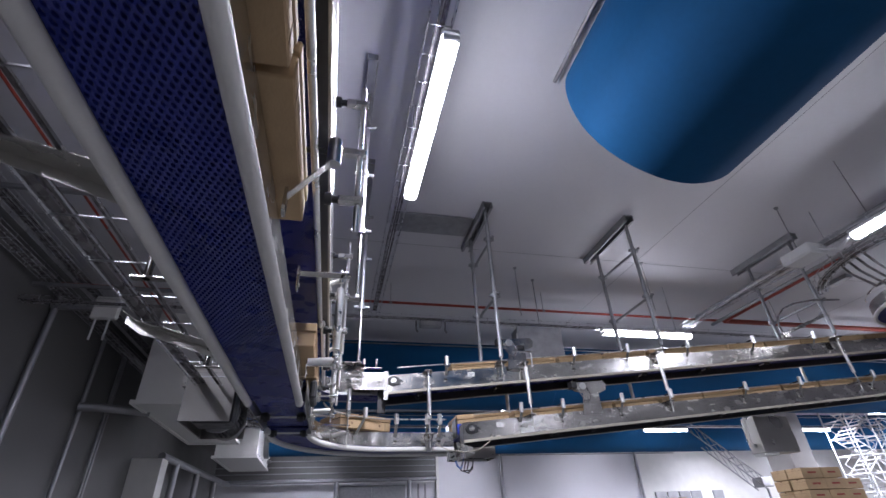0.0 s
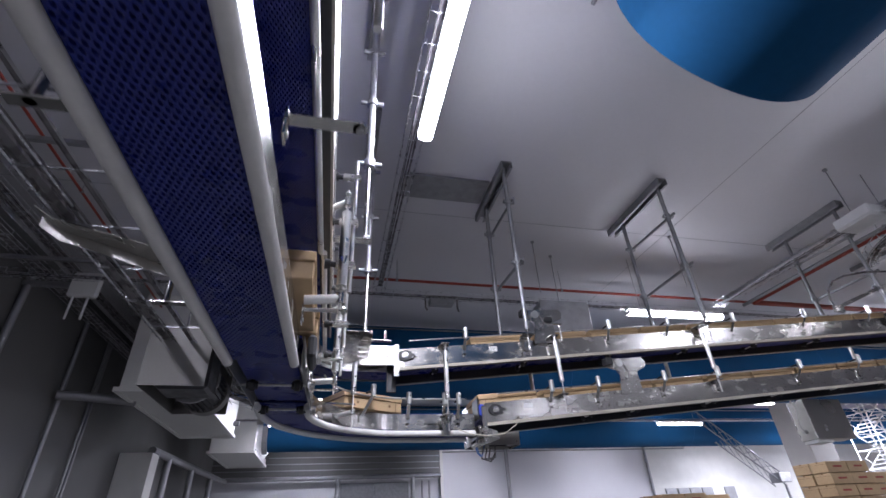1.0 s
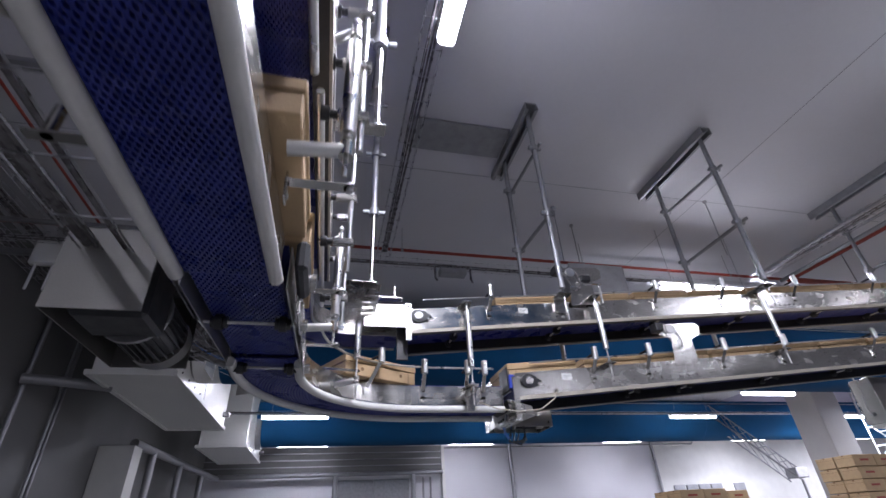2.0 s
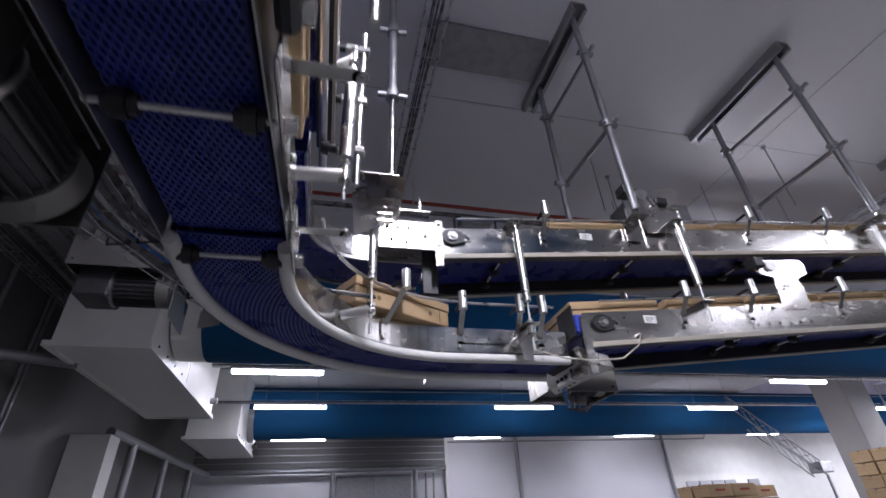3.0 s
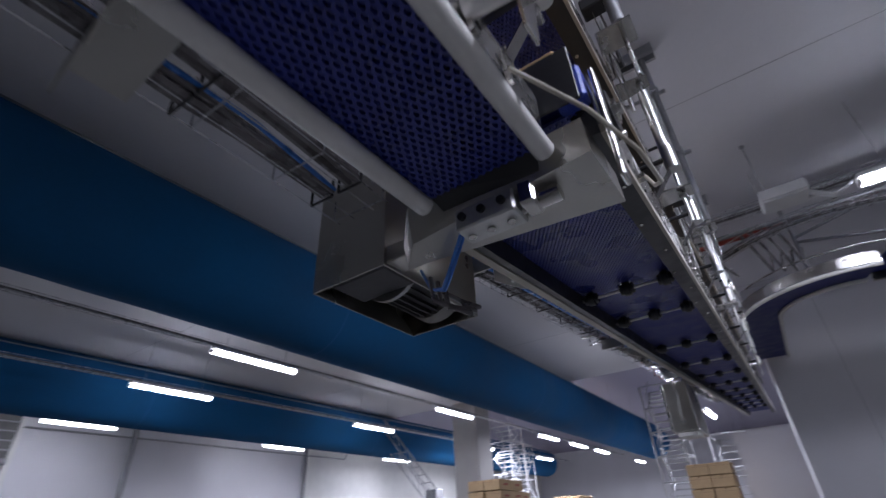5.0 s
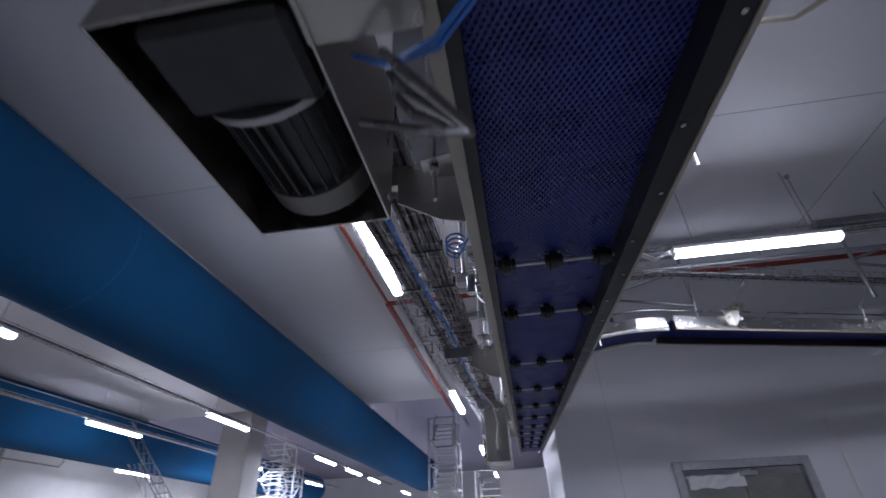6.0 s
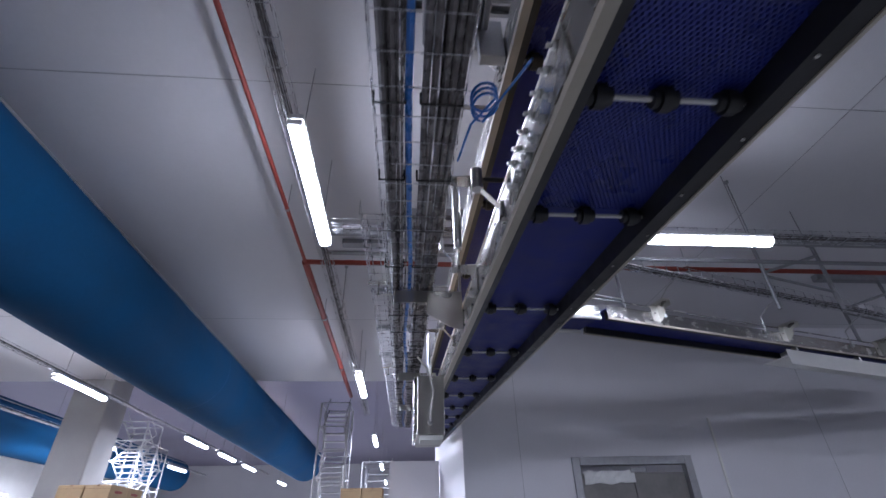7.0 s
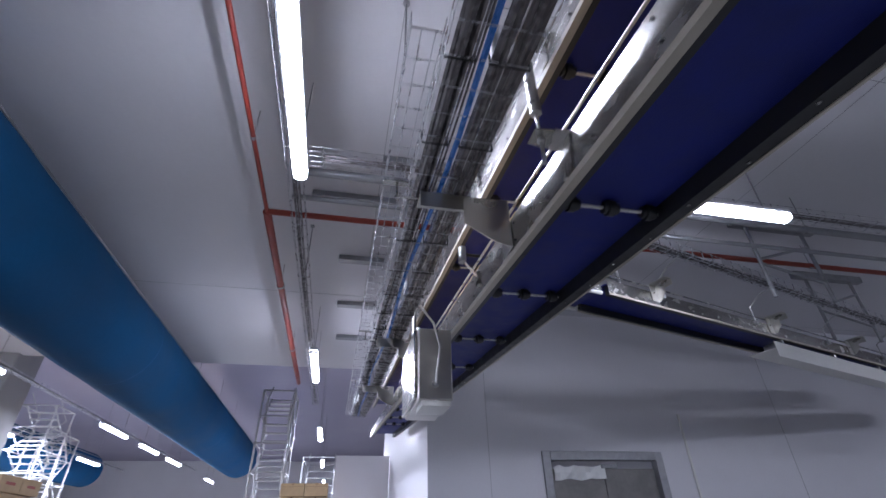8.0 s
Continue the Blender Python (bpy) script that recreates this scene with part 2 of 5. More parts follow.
def wide_conveyor(path, label, fine_to=0.0, name="wide_conveyor"):
    """A wide module: deep steel plates on pale wear strips, blue belt on black inner rails."""
    t = thing(name, (0, 0, 0), label, "conveyor", "conveyors")
    for s in (1, -1):
        part("side_plate", sweep(bmesh.new(), path, rect(s * 0.222 - 0.0025, s * 0.222 + 0.0025, 0.024, 0.168)), STEEL, t)
        part("plate_lip", sweep(bmesh.new(), path, rect(s * 0.215 - 0.006, s * 0.215 + 0.004, 0.163, 0.167)), STEEL, t)
        a, b = ((0.206, 0.232), (-0.228, -0.219))[s < 0]
        part("wear_strip", sweep(bmesh.new(), path, rect(a, b, 0.0, 0.023)), BEIGE_PE, t, "beige plastic wear strip")
        a, b = ((0.182, 0.205), (-0.2185, -0.172))[s < 0]
        part("inner_rail", sweep(bmesh.new(), path, rect(a, b, 0.004, 0.1)), BLACK_PE, t)
    part("carrying_belt", sweep(bmesh.new(), path, rect(-0.2, 0.2, 0.118, 0.13)), BELT, t)
    part("return_belt", sweep(bmesh.new(), path, rect(-0.19, 0.19, 0.078, 0.086)), BELT_FLAT if not fine_to else BELT_SHADED, t)
    if fine_to:
        a, b = Vector(path[0]), Vector(path[-1])
        k = min(1.0, fine_to / (b - a).length)
        lattice("belt_link_underside", [tuple(a), tuple(a.lerp(b, k))], 0.187, 0.07, BELT, t, 0.0128, 0.0111, 0.36)
        if k < 1:
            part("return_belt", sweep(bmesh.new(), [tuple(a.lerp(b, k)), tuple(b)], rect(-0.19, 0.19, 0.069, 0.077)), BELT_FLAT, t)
    return t


def roller_shaft(parent, c, d, half=0.18, offsets=(-0.14, 0.0, 0.14)):
    """A pale cross shaft with black support rollers."""
    c, d = Vector(c), Vector(d)
    s = part("roller_shaft", rod(bmesh.new(), c - d * half, c + d * half, 0.006), WHITE_PE, parent)
    for o in offsets:
        bm = rod(bmesh.new(), c + d * (o - 0.012), c + d * (o + 0.012), 0.027, 14)
        for side in (-0.026, 0.014):
            rod(bm, c + d * (o + side), c + d * (o + side + 0.012), 0.02, 10)
        part("roller", bm, BLACK_PE, s)


def incline(x):
    return 2.193 + 0.0945 * (x - 1.69)


def incline_up(x):
    return 2.608 + 0.1 * (x - 1.057)


Z1, ZU, YL = 2.145, 2.6, 5.48
NEAR, FAR = YL - 0.2245, YL + 0.2245
straight_low = [(0.09, -4.0, Z1), (0.183, 3.755, Z1)]
mid_low = [(0.195, 3.8, Z1), (0.213, 4.5, Z1)]
curve_low = [(0.215, 4.52, Z1)] + arc(1.02, 4.68, 0.81, 180, 90, 24, Z1) + [(1.3, 5.49, Z1), (1.57, 5.49, Z1)]
low_straight = level_conveyor(straight_low, "level stainless belt conveyor with blue perforated belt and white guide strips", half=0.132)
low_curve = level_conveyor(curve_low, "curved stainless belt conveyor with blue perforated belt and white guide strips")
up_straight = wide_conveyor([(0.13, -4.0, ZU), (0.215, 4.62, ZU)], "upper level stainless conveyor with wide blue belt", 8.7)
curve_up = [(0.215, 4.68, ZU), (0.215, 5.05, ZU)] + arc(0.6, 5.1, 0.385, 180, 90, 14, ZU) + [(0.9, 5.487, ZU)]
up_curve = level_conveyor(curve_up, "tight upper curve of a stainless belt conveyor", True, 0.1355, True)
low_line = wide_conveyor([(1.63, YL, incline(1.63)), (12.0, YL, incline(12.0))], "rising stainless conveyor with blue belt and beige wear strips", 1.5, "inclined_conveyor")
up_line = wide_conveyor([(0.95, YL, incline_up(0.95)), (12.0, YL, incline_up(12.0))], "upper rising stainless conveyor with blue belt and beige wear strips", 2.0, "inclined_conveyor")

# the short module before the bend: open frame, two cross shafts under the belt
mid = thing("transfer_conveyor", (0, 0, 0), "short stainless transfer conveyor with cross shafts under its blue belt", "conveyor", "conveyors")
for s in (1, -1):
    part("side_plate", sweep(bmesh.new(), mid_low, rect(s * 0.146 - 0.002, s * 0.146 + 0.002, 0.0, 0.147)), STEEL_DULL, mid)
for y0, y1, z0, z1 in ((3.93, 4.12, -0.02, 0.09), (4.16, 4.4, 0.01, 0.1), (4.44, 4.62, -0.02, 0.09)):
    part("cheek_plate", box(bmesh.new(), 0.366, 0.374, y0, y1, Z1 + z0, Z1 + z1, 0.003), STEEL, mid)
    part("cheek_bolt", rod(bmesh.new(), (0.373, y0 + 0.04, Z1 + 0.03), (0.385, y0 + 0.04, Z1 + 0.03), 0.01, 6), STEEL, mid)
for yy in (4.085, 4.585):
    part("shaft_collar", rod(bmesh.new(), (0.368, yy, Z1 + 0.006), (0.395, yy, Z1 + 0.006), 0.02, 12), STEEL, mid)
part("sprocket_housing", box(bmesh.new(), 0.362, 0.4, 3.72, 3.93, Z1 + 0.03, Z1 + 0.13, 0.012), BLACK_PE, mid)
part("housing_cap", rod(bmesh.new(), (0.4, 3.9, Z1 + 0.08), (0.42, 3.9, Z1 + 0.08), 0.028, 14), STEEL, mid)
part("carrying_belt", sweep(bmesh.new(), mid_low, rect(-0.136, 0.136, 0.139, 0.151)), BELT, mid)
part("return_belt", sweep(bmesh.new(), mid_low, rect(-0.128, 0.128, 0.044, 0.05)), BELT_SHADED, mid)
lattice("belt_link_underside", mid_low, 0.126, 0.036, BELT, mid)
for yy in (4.085, 4.585):
    roller_shaft(mid, (0.214, yy, Z1 + 0.006), (1, 0, 0), 0.165, (-0.105, 0.1))
for xx in (2.663, 3.126, 3.951, 4.74, 5.525, 6.3, 7.08, 7.86, 8.64, 9.42, 10.2):
    roller_shaft(low_line, (xx, YL + 0.005, incline(xx) + 0.042), (0, 1, 0))
for xx in (1.3, 2.1, 2.95, 3.8, 4.65, 5.5):
    roller_shaft(up_line, (xx, YL, incline_up(xx) + 0.042), (0, 1, 0))

# rivets along the steel plates and along the dark inner faces
for line, zf, xs in ((low_line, incline, (1.85, 9.0)), (up_line, incline_up, (1.2, 9.0))):
    n = int((xs[1] - xs[0]) / 0.16)
    pl = [(xs[0] + 0.16 * i, NEAR + 0.0, zf(xs[0] + 0.16 * i) + w) for i in range(n) for w in (0.062, 0.135)]
    bolts(line, pl, (0, -1, 0), 0.0045, 0.003, BLACK_PE, "plate_hole")
    pl = [(xs[0] + 0.3 * i, FAR, zf(xs[0] + 0.3 * i) + w) for i in range(int(n * 0.53)) for w in (0.06, 0.14)]
    bolts(line, pl, (0, 1, 0), 0.005, 0.004, BLACK_PE, "plate_hole")
    pl = [(xs[0] + 0.22 * i, YL - 0.2 + 0.016 * (i % 2), zf(xs[0] + 0.22 * i) + 0.0035) for i in range(int(n * 0.7))]
    bolts(line, pl, (0, 0, -1), 0.005, 0.004, STEEL, "rivet")


# ---- fittings on the conveyors ----
def guide_bracket(p, z_top, out=(0, -1), reach=0.075):
    """A slotted foot on the plate, a bent arm and an upright clamp pin that holds the guide rod."""
    t = thing("guide_bracket", p, "stainless guide bracket with an upright clamp pin on the conveyor plate", "bracket", "guide brackets")
    o = Vector((out[0], out[1], 0))
    a = Vector((-o.y, o.x, 0))
    h = z_top - p[2]
    bm = bmesh.new()
    rod(bm, -a * 0 + Vector((0, 0, -0.005)), o * 0.008 + Vector((0, 0, -0.005)), 0.017, 10)
    rod(bm, Vector((0, 0, 0.05)), o * 0.008 + Vector((0, 0, 0.05)), 0.017, 10)
    vs = []
    for w in (0.0, 0.008):
        for u, z in ((-0.017, -0.005), (0.017, -0.005), (0.017, 0.05), (-0.017, 0.05)):
            vs.append(bm.verts.new(a * u + o * w + Vector((0, 0, z))))
    for q in ((0, 1, 2, 3), (7, 6, 5, 4), (0, 4, 5, 1), (1, 5, 6, 2), (2, 6, 7, 3), (3, 7, 4, 0)):
        bm.faces.new([vs[i] for i in q])
    part("foot", bm, STEEL, t)
    bm = bmesh.new()
    vs = []
    for w in (-0.0025, 0.0025):
        for u in (-0.013, 0.013):
            for f, z in ((0.006, 0.04), (reach, h - 0.06)):
                vs.append(bm.verts.new(a * u + o * f + Vector((0, 0, z + w))))
    for q in ((0, 1, 3, 2), (6, 7, 5, 4), (0, 4, 5, 1), (2, 3, 7, 6), (0, 2, 6, 4), (1, 5, 7, 3)):
        bm.faces.new([vs[i] for i in q])
    part("arm", bm, STEEL, t)
    base = o * reach + Vector((0, 0, h - 0.075))
    pin = part("pin", rod(bmesh.new(), base, base + Vector((0, 0, 0.085)), 0.0195, 14), POLISHED, t)
    bm = rod(bmesh.new(), base + Vector((0, 0, 0.08)), base + Vector((0, 0, 0.092)), 0.006, 6)
    rod(bm, base + Vector((0, 0, 0.06)) + o * 0.012, base + Vector((0, 0, 0.06)) + o * 0.018, 0.006, 6)
    part("set_screw", bm, STEEL_DULL, pin)
    part("clamp", rod(bmesh.new(), base + Vector((0, 0, 0.045)) - o * 0.01, base + Vector((0, 0, 0.045)) - o * (reach + 0.035), 0.008, 8), BLACK_PE, t)
    return t


for x in (2.185, 2.608, 3.248, 3.81, 4.75, 5.5, 6.6):
    guide_bracket((x, NEAR - 0.001, incline(x) + 0.085), incline(x) + 0.27)
for x in (1.5, 2.83, 3.45, 4.2, 5.1, 6.0):
    guide_bracket((x, NEAR - 0.001, incline_up(x) + 0.085), incline_up(x) + 0.275)
for x in (2.45, 3.22, 4.746, 6.1):
    guide_bracket((x, FAR + 0.001, incline(x) + 0.085), incline(x) + 0.27, (0, 1))
for x in (2.3, 3.05, 4.6):
    guide_bracket((x, FAR + 0.001, incline_up(x) + 0.085), incline_up(x) + 0.27, (0, 1))
for x in (1.045, 1.32, 1.432):
    guide_bracket((x, 5.345, 2.215), 2.42, (0, -1), 0.085)
for ang in (119.5,):
    c, s_ = math.cos(radians(ang)), math.sin(radians(ang))
    guide_bracket((1.02 + 0.664 * c, 4.68 + 0.664 * s_, 2.215), 2.44, (-c, -s_), 0.15)
for y in (0.6, 1.35, 2.05):
    guide_bracket((0.142 + 0.2 + (y + 4) * 0.0115 - 0.08, y, 2.215), 2.45, (1, 0), 0.11)


def guide_rod(pts, r=0.006, label="slim stainless guide rod running beside the boxes"):
    return tagged(part("guide_rod", tube(bmesh.new(), pts, r, 8), POLISHED), label, "guide rail", "guide rods")


guide_rod([(1.75, NEAR + 0.02, incline(1.75) + 0.235), (8.0, NEAR + 0.02, incline(8.0) + 0.235)])
guide_rod([(1.05, NEAR + 0.02, incline_up(1.05) + 0.24), (8.0, NEAR + 0.02, incline_up(8.0) + 0.24)])
guide_rod([(1.75, FAR - 0.02, incline(1.75) + 0.235), (8.0, FAR - 0.02, incline(8.0) + 0.235)])
guide_rod([(1.02 + 0.595 * math.cos(radians(a)), 4.68 + 0.595 * math.sin(radians(a)), 2.39) for a in range(176, 92, -6)] + [(1.1, 5.29, 2.39), (1.5, 5.285, 2.39)], 0.007)
guide_rod([(0.335, -3.5, 2.38), (0.405, 3.2, 2.38)], 0.01)
guide_rod([(0.412, 3.3, 2.44), (0.42, 4.55, 2.44)], 0.011)
guide_rod([(0.36, -3.5, 2.83), (0.43, 4.5, 2.83)], 0.008)


def bearing_unit(x, y, z):
    t = thing("flange_bearing", (x, y, z), "black flange bearing with a steel shaft end on the plate", "bearing", "flange bearings")
    bm = bmesh.new()
    n = 20
    ring = [(0.056 * math.cos(2 * math.pi * i / n) + 0.022 * (math.cos(2 * math.pi * i / n) > 0.6), 0.046 * math.sin(2 * math.pi * i / n)) for i in range(n)]
    lo = [bm.verts.new((u, 0, w)) for u, w in ring]
    hi = [bm.verts.new((u * 0.92, -0.016, w * 0.92)) for u, w in ring]
    for i in range(n):
        bm.faces.new((lo[i], hi[i], hi[(i + 1) % n], lo[(i + 1) % n]))
    bm.faces.new(hi)
    part("flange", bm, BLACK_PE, t)
    part("race", rod(bmesh.new(), (0, -0.014, 0), (0, -0.026, 0), 0.026, 18), STEEL, t)
    part("shaft_end", rod(bmesh.new(), (0, -0.02, 0), (0, -0.034, 0), 0.014, 14), STEEL, t)
    for u, w in ((0.058, 0.02), (0.062, -0.018), (0.085, 0.004)):
        part("bolt", rod(bmesh.new(), (u, -0.004, w), (u, -0.02, w), 0.009, 6), STEEL, t)


bearing_unit(1.012, NEAR - 0.002, 2.715)
bearing_unit(1.715, NEAR - 0.002, 2.305)


def label_sticker(x, y, z):
    bm = box(bmesh.new(), x - 0.035, x + 0.035, y - 0.0025, y - 0.0005, z - 0.02, z + 0.02)
    t = part("label_sticker", bm, PAPER)
    for k in range(3):
        part("print_line", box(bmesh.new(), x - 0.025, x + 0.005 + 0.01 * k, y - 0.0035, y - 0.003, z - 0.012 + 0.009 * k, z - 0.009 + 0.009 * k), CABLE, t)
    tagged(t, "small white paper label stuck on the steel plate", "label", "stickers")


label_sticker(1.99, NEAR - 0.001, incline(1.99) + 0.118)
label_sticker(1.75, NEAR - 0.001, incline_up(1.75) + 0.118)


def tie_rod(x, y, z_top, z_bot, inward=(0, 1), sleeve=(0.1, 0.66), plate=True, fat=0.0185):
    """A threaded rod with a long turnbuckle sleeve between the upper and the lower line, on bent plates."""
    t = thing("tie_rod", (x, y, 0), "stainless threaded tie rod with turnbuckle sleeve between two conveyors", "tie rod", "tie rods")
    h = z_top - z_bot
    o = Vector((inward[0], inward[1], 0))
    a = Vector((-o.y, o.x, 0))
    part("thread", rod(bmesh.new(), (0, 0, z_bot), (0, 0, z_top), 0.0055, 8), POLISHED, t)
    part("sleeve", rod(bmesh.new(), (0, 0, z_top - h * sleeve[1]), (0, 0, z_top - h * sleeve[0]), fat, 16), POLISHED, t)
    for z in (z_top - h * 0.03, z_bot + h * 0.2, z_bot + h * 0.15):
        part("nut", rod(bmesh.new(), (0, 0, z - 0.006), (0, 0, z + 0.006), 0.012, 6), STEEL_DULL, t)
    for z, up in ((z_top - 0.012, 1), (z_bot + h * 0.17, -1)) if plate else ():
        bm = bmesh.new()
        vs = []
        for w in (0, 0.005):
            for u, f in ((-0.045, 0.075), (0.045, 0.075), (0.03, -0.03), (-0.03, -0.03)):
                vs.append(bm.verts.new(a * u + o * f + Vector((0, 0, z + w))))
        for q in ((0, 1, 2, 3), (7, 6, 5, 4), (0, 4, 5, 1), (1, 5, 6, 2), (2, 6, 7, 3), (3, 7, 4, 0)):
            bm.faces.new([vs[i] for i in q])
        vs = []
        for f in (0.07, 0.075):
            for u, zz in ((-0.045, 0), (0.045, 0), (0.02, -0.13), (-0.02, -0.13)):
                vs.append(bm.verts.new(a * u + o * f + Vector((0, 0, z + zz))))
        for q in ((0, 1, 2, 3), (7, 6, 5, 4), (0, 4, 5, 1), (1, 5, 6, 2), (2, 6, 7, 3), (3, 7, 4, 0)):
            bm.faces.new([vs[i] for i in q])
        part("bent_plate", bm, STEEL, t)
    return t


tie_rod(1.325, 5.19, 2.81, 2.14)
for x in (2.285, 3.79, 6.335):
    tie_rod(x, 5.185, incline_up(x) + 0.185, incline(x) + 0.06)
    tie_rod(x, FAR + 0.075, incline_up(x) + 0.185, incline(x) + 0.06, (0, -1))
tie_rod(0.622, 5.08, 2.74, 2.14, (-0.6, 0.8), (0.05, 0.62), False)
for y, zt in ((1.45, 2.74), (3.29, 2.74), (4.32, 2.74)):
    tie_rod(0.485, y, zt, 2.17, (-1, 0), (0.2, 0.78), False, 0.019)


def spacer_tube(p, q, r=0.018):
    t = thing("spacer_tube", p, "short stainless spacer tube with a clamp hub", "spacer", "spacer tubes")
    p, q = Vector(p), Vector(q)
    part("barrel", rod(bmesh.new(), (0, 0, 0), q - p, r, 14), POLISHED, t)
    part("hub", rod(bmesh.new(), q - p + Vector((0, 0, -0.02)), q - p + Vector((0, 0, 0.02)), r * 1.05, 12), STEEL, t)


spacer_tube((1.3, 5.345, 2.225), (1.325, 5.19, 2.235))
spacer_tube((0.51, 5.11, 2.225), (0.622, 5.08, 2.245))
for y in (1.45, 3.29, 4.32):
    spacer_tube((0.36, y, 2.235), (0.485, y, 2.245), 0.017)
    spacer_tube((0.43, y + 0.02, 2.66), (0.485, y + 0.0, 2.68), 0.014)

# flat bar arms that reach from the lower plate to the tie rods
for y in (2.48, 3.45, 4.05, 4.61):
    t = thing("link_bracket", (0.35, y, 2.27), "flat stainless arm with rounded end on the conveyor plate", "bracket", "flat arms")
    bm = box(bmesh.new(), 0.0, 0.15, -0.017, 0.017, -0.003, 0.003, 0.002)
    rod(bm, (0.15, 0, -0.003), (0.15, 0, 0.003), 0.017, 12)
    part("arm", bm, STEEL, t)
    part("foot", box(bmesh.new(), -0.006, 0.0, -0.02, 0.02, -0.06, 0.02, 0.002), STEEL, t)
    part("bolt", rod(bmesh.new(), (0.15, 0, -0.012), (0.15, 0, 0.014), 0.009, 6), STEEL_DULL, t)
    part("bolt", rod(bmesh.new(), (0.005, 0, -0.045), (-0.002, 0, -0.045), 0.008, 6), STEEL_DULL, t)

t = thing("link_bracket", (0.44, 5.06, 2.25), "flat stainless arm from the bend to a tie rod", "bracket", "flat arms")
t.rotation_euler.z = radians(12)
bm = box(bmesh.new(), 0.0, 0.19, -0.016, 0.016, 0.05, 0.056, 0.002)
rod(bm, (0.19, 0, 0.05), (0.19, 0, 0.056), 0.016, 12)
part("arm", bm, STEEL, t)
part("foot", box(bmesh.new(), -0.004, 0.004, -0.018, 0.018, -0.05, 0.056, 0.002), STEEL, t)
for z in (-0.035, 0.02):
    part("bolt", rod(bmesh.new(), (0.003, 0, z), (0.014, 0, z), 0.008, 6), STEEL_DULL, t)

# joint plates with bolts
for x0, x1, zf, yy, rows in ((1.05, 1.26, lambda x: 2.15, 5.345, (0.1,)), (2.6, 3.04, incline, NEAR, (0.06, 0.148)), (3.9, 4.2, incline_up, NEAR, (0.06, 0.14))):
    t = thing("joint_plate", (0, 0, 0), "bolted stainless joint plate on the conveyor side", "joint plate", "joint plates")
    bm = bmesh.new()
    z0, z1 = (zf(x0) + 0.07, zf(x0) + 0.125) if len(rows) == 1 else (zf(x0) + 0.04, zf(x0) + 0.168)
    dz = zf(x1) - zf(x0)
    v = [bm.verts.new(p) for p in ((x0, yy - 0.001, z0), (x1, yy - 0.001, z0 + dz), (x1, yy - 0.001, z1 + dz), (x0, yy - 0.001, z1), (x0, yy - 0.005, z0), (x1, yy - 0.005, z0 + dz), (x1, yy - 0.005, z1 + dz), (x0, yy - 0.005, z1))]
    for q in ((3, 2, 1, 0), (4, 5, 6, 7), (0, 1, 5, 4), (1, 2, 6, 5), (2, 3, 7, 6), (3, 0, 4, 7)):
        bm.faces.new([v[i] for i in q])
    part("plate", bm, STEEL, t)
    n = 4 if len(rows) == 1 else 6
    for w in rows:
        for i in range(n):
            x = x0 + (x1 - x0) * (i + 0.5) / n
            part("bolt", rod(bmesh.new(), (x, yy - 0.004, zf(x) + w), (x, yy - 0.013, zf(x) + w), 0.01, 6), STEEL, t)

t = thing("joint_plate", (0, 0, 0), "bolted stainless joint plate on the cable side of the conveyor", "joint plate", "joint plates")
bm = bmesh.new()
v = [bm.verts.new((x, y, incline(x) + w)) for y in (FAR + 0.001, FAR + 0.005) for x, w in ((2.58, 0.04), (3.06, 0.04), (3.06, 0.166), (2.58, 0.166))]
for q in ((0, 1, 2, 3), (7, 6, 5, 4), (0, 4, 5, 1), (1, 5, 6, 2), (2, 6, 7, 3), (3, 7, 4, 0)):
    bm.faces.new([v[i] for i in q])
part("plate", bm, STEEL, t)
for w in (0.06, 0.145):
    for i in range(7):
        x = 2.62 + 0.066 * i
        part("bolt", rod(rod(bmesh.new(), (x, FAR + 0.004, incline(x) + w), (x, FAR + 0.014, incline(x) + w), 0.012, 6), (x, FAR + 0.012, incline(x) + w), (x, FAR + 0.026, incline(x) + w), 0.006, 6), STEEL_DULL, t)

# end plates where the upper rising line begins
t = thing("end_bracket", (0, 0, 0), "bright stainless end bracket with many bolts", "bracket")
part("plate", box(bmesh.new(), 0.66, 0.93, NEAR - 0.012, NEAR - 0.006, 2.63, 2.79, 0.003), STEEL, t)
part("strap", box(bmesh.new(), 0.925, 0.965, NEAR - 0.018, NEAR - 0.011, 2.545, 2.80, 0.002), STEEL, t)
for x, z in ((0.7, 2.75), (0.75, 2.75), (0.8, 2.75), (0.72, 2.68), (0.79, 2.67), (0.88, 2.71), (0.945, 2.78), (0.945, 2.66)):
    part("bolt", rod(bmesh.new(), (x, NEAR - 0.01, z), (x, NEAR - 0.028, z), 0.009, 6), STEEL, t)
for x in (0.74, 0.85):
    part("pin", rod(bmesh.new(), (x, NEAR - 0.04, 2.82), (x, NEAR - 0.04, 2.9), 0.011, 10), STEEL, t)
part("guard_plate", box(bmesh.new(), 0.88, 0.955, 5.335, 5.35, 2.45, 2.7, 0.003), BLACK_PE, t)
part("shelf", box(bmesh.new(), 0.7, 0.9, NEAR - 0.06, NEAR - 0.005, 2.812, 2.82, 0.002), STEEL, t)

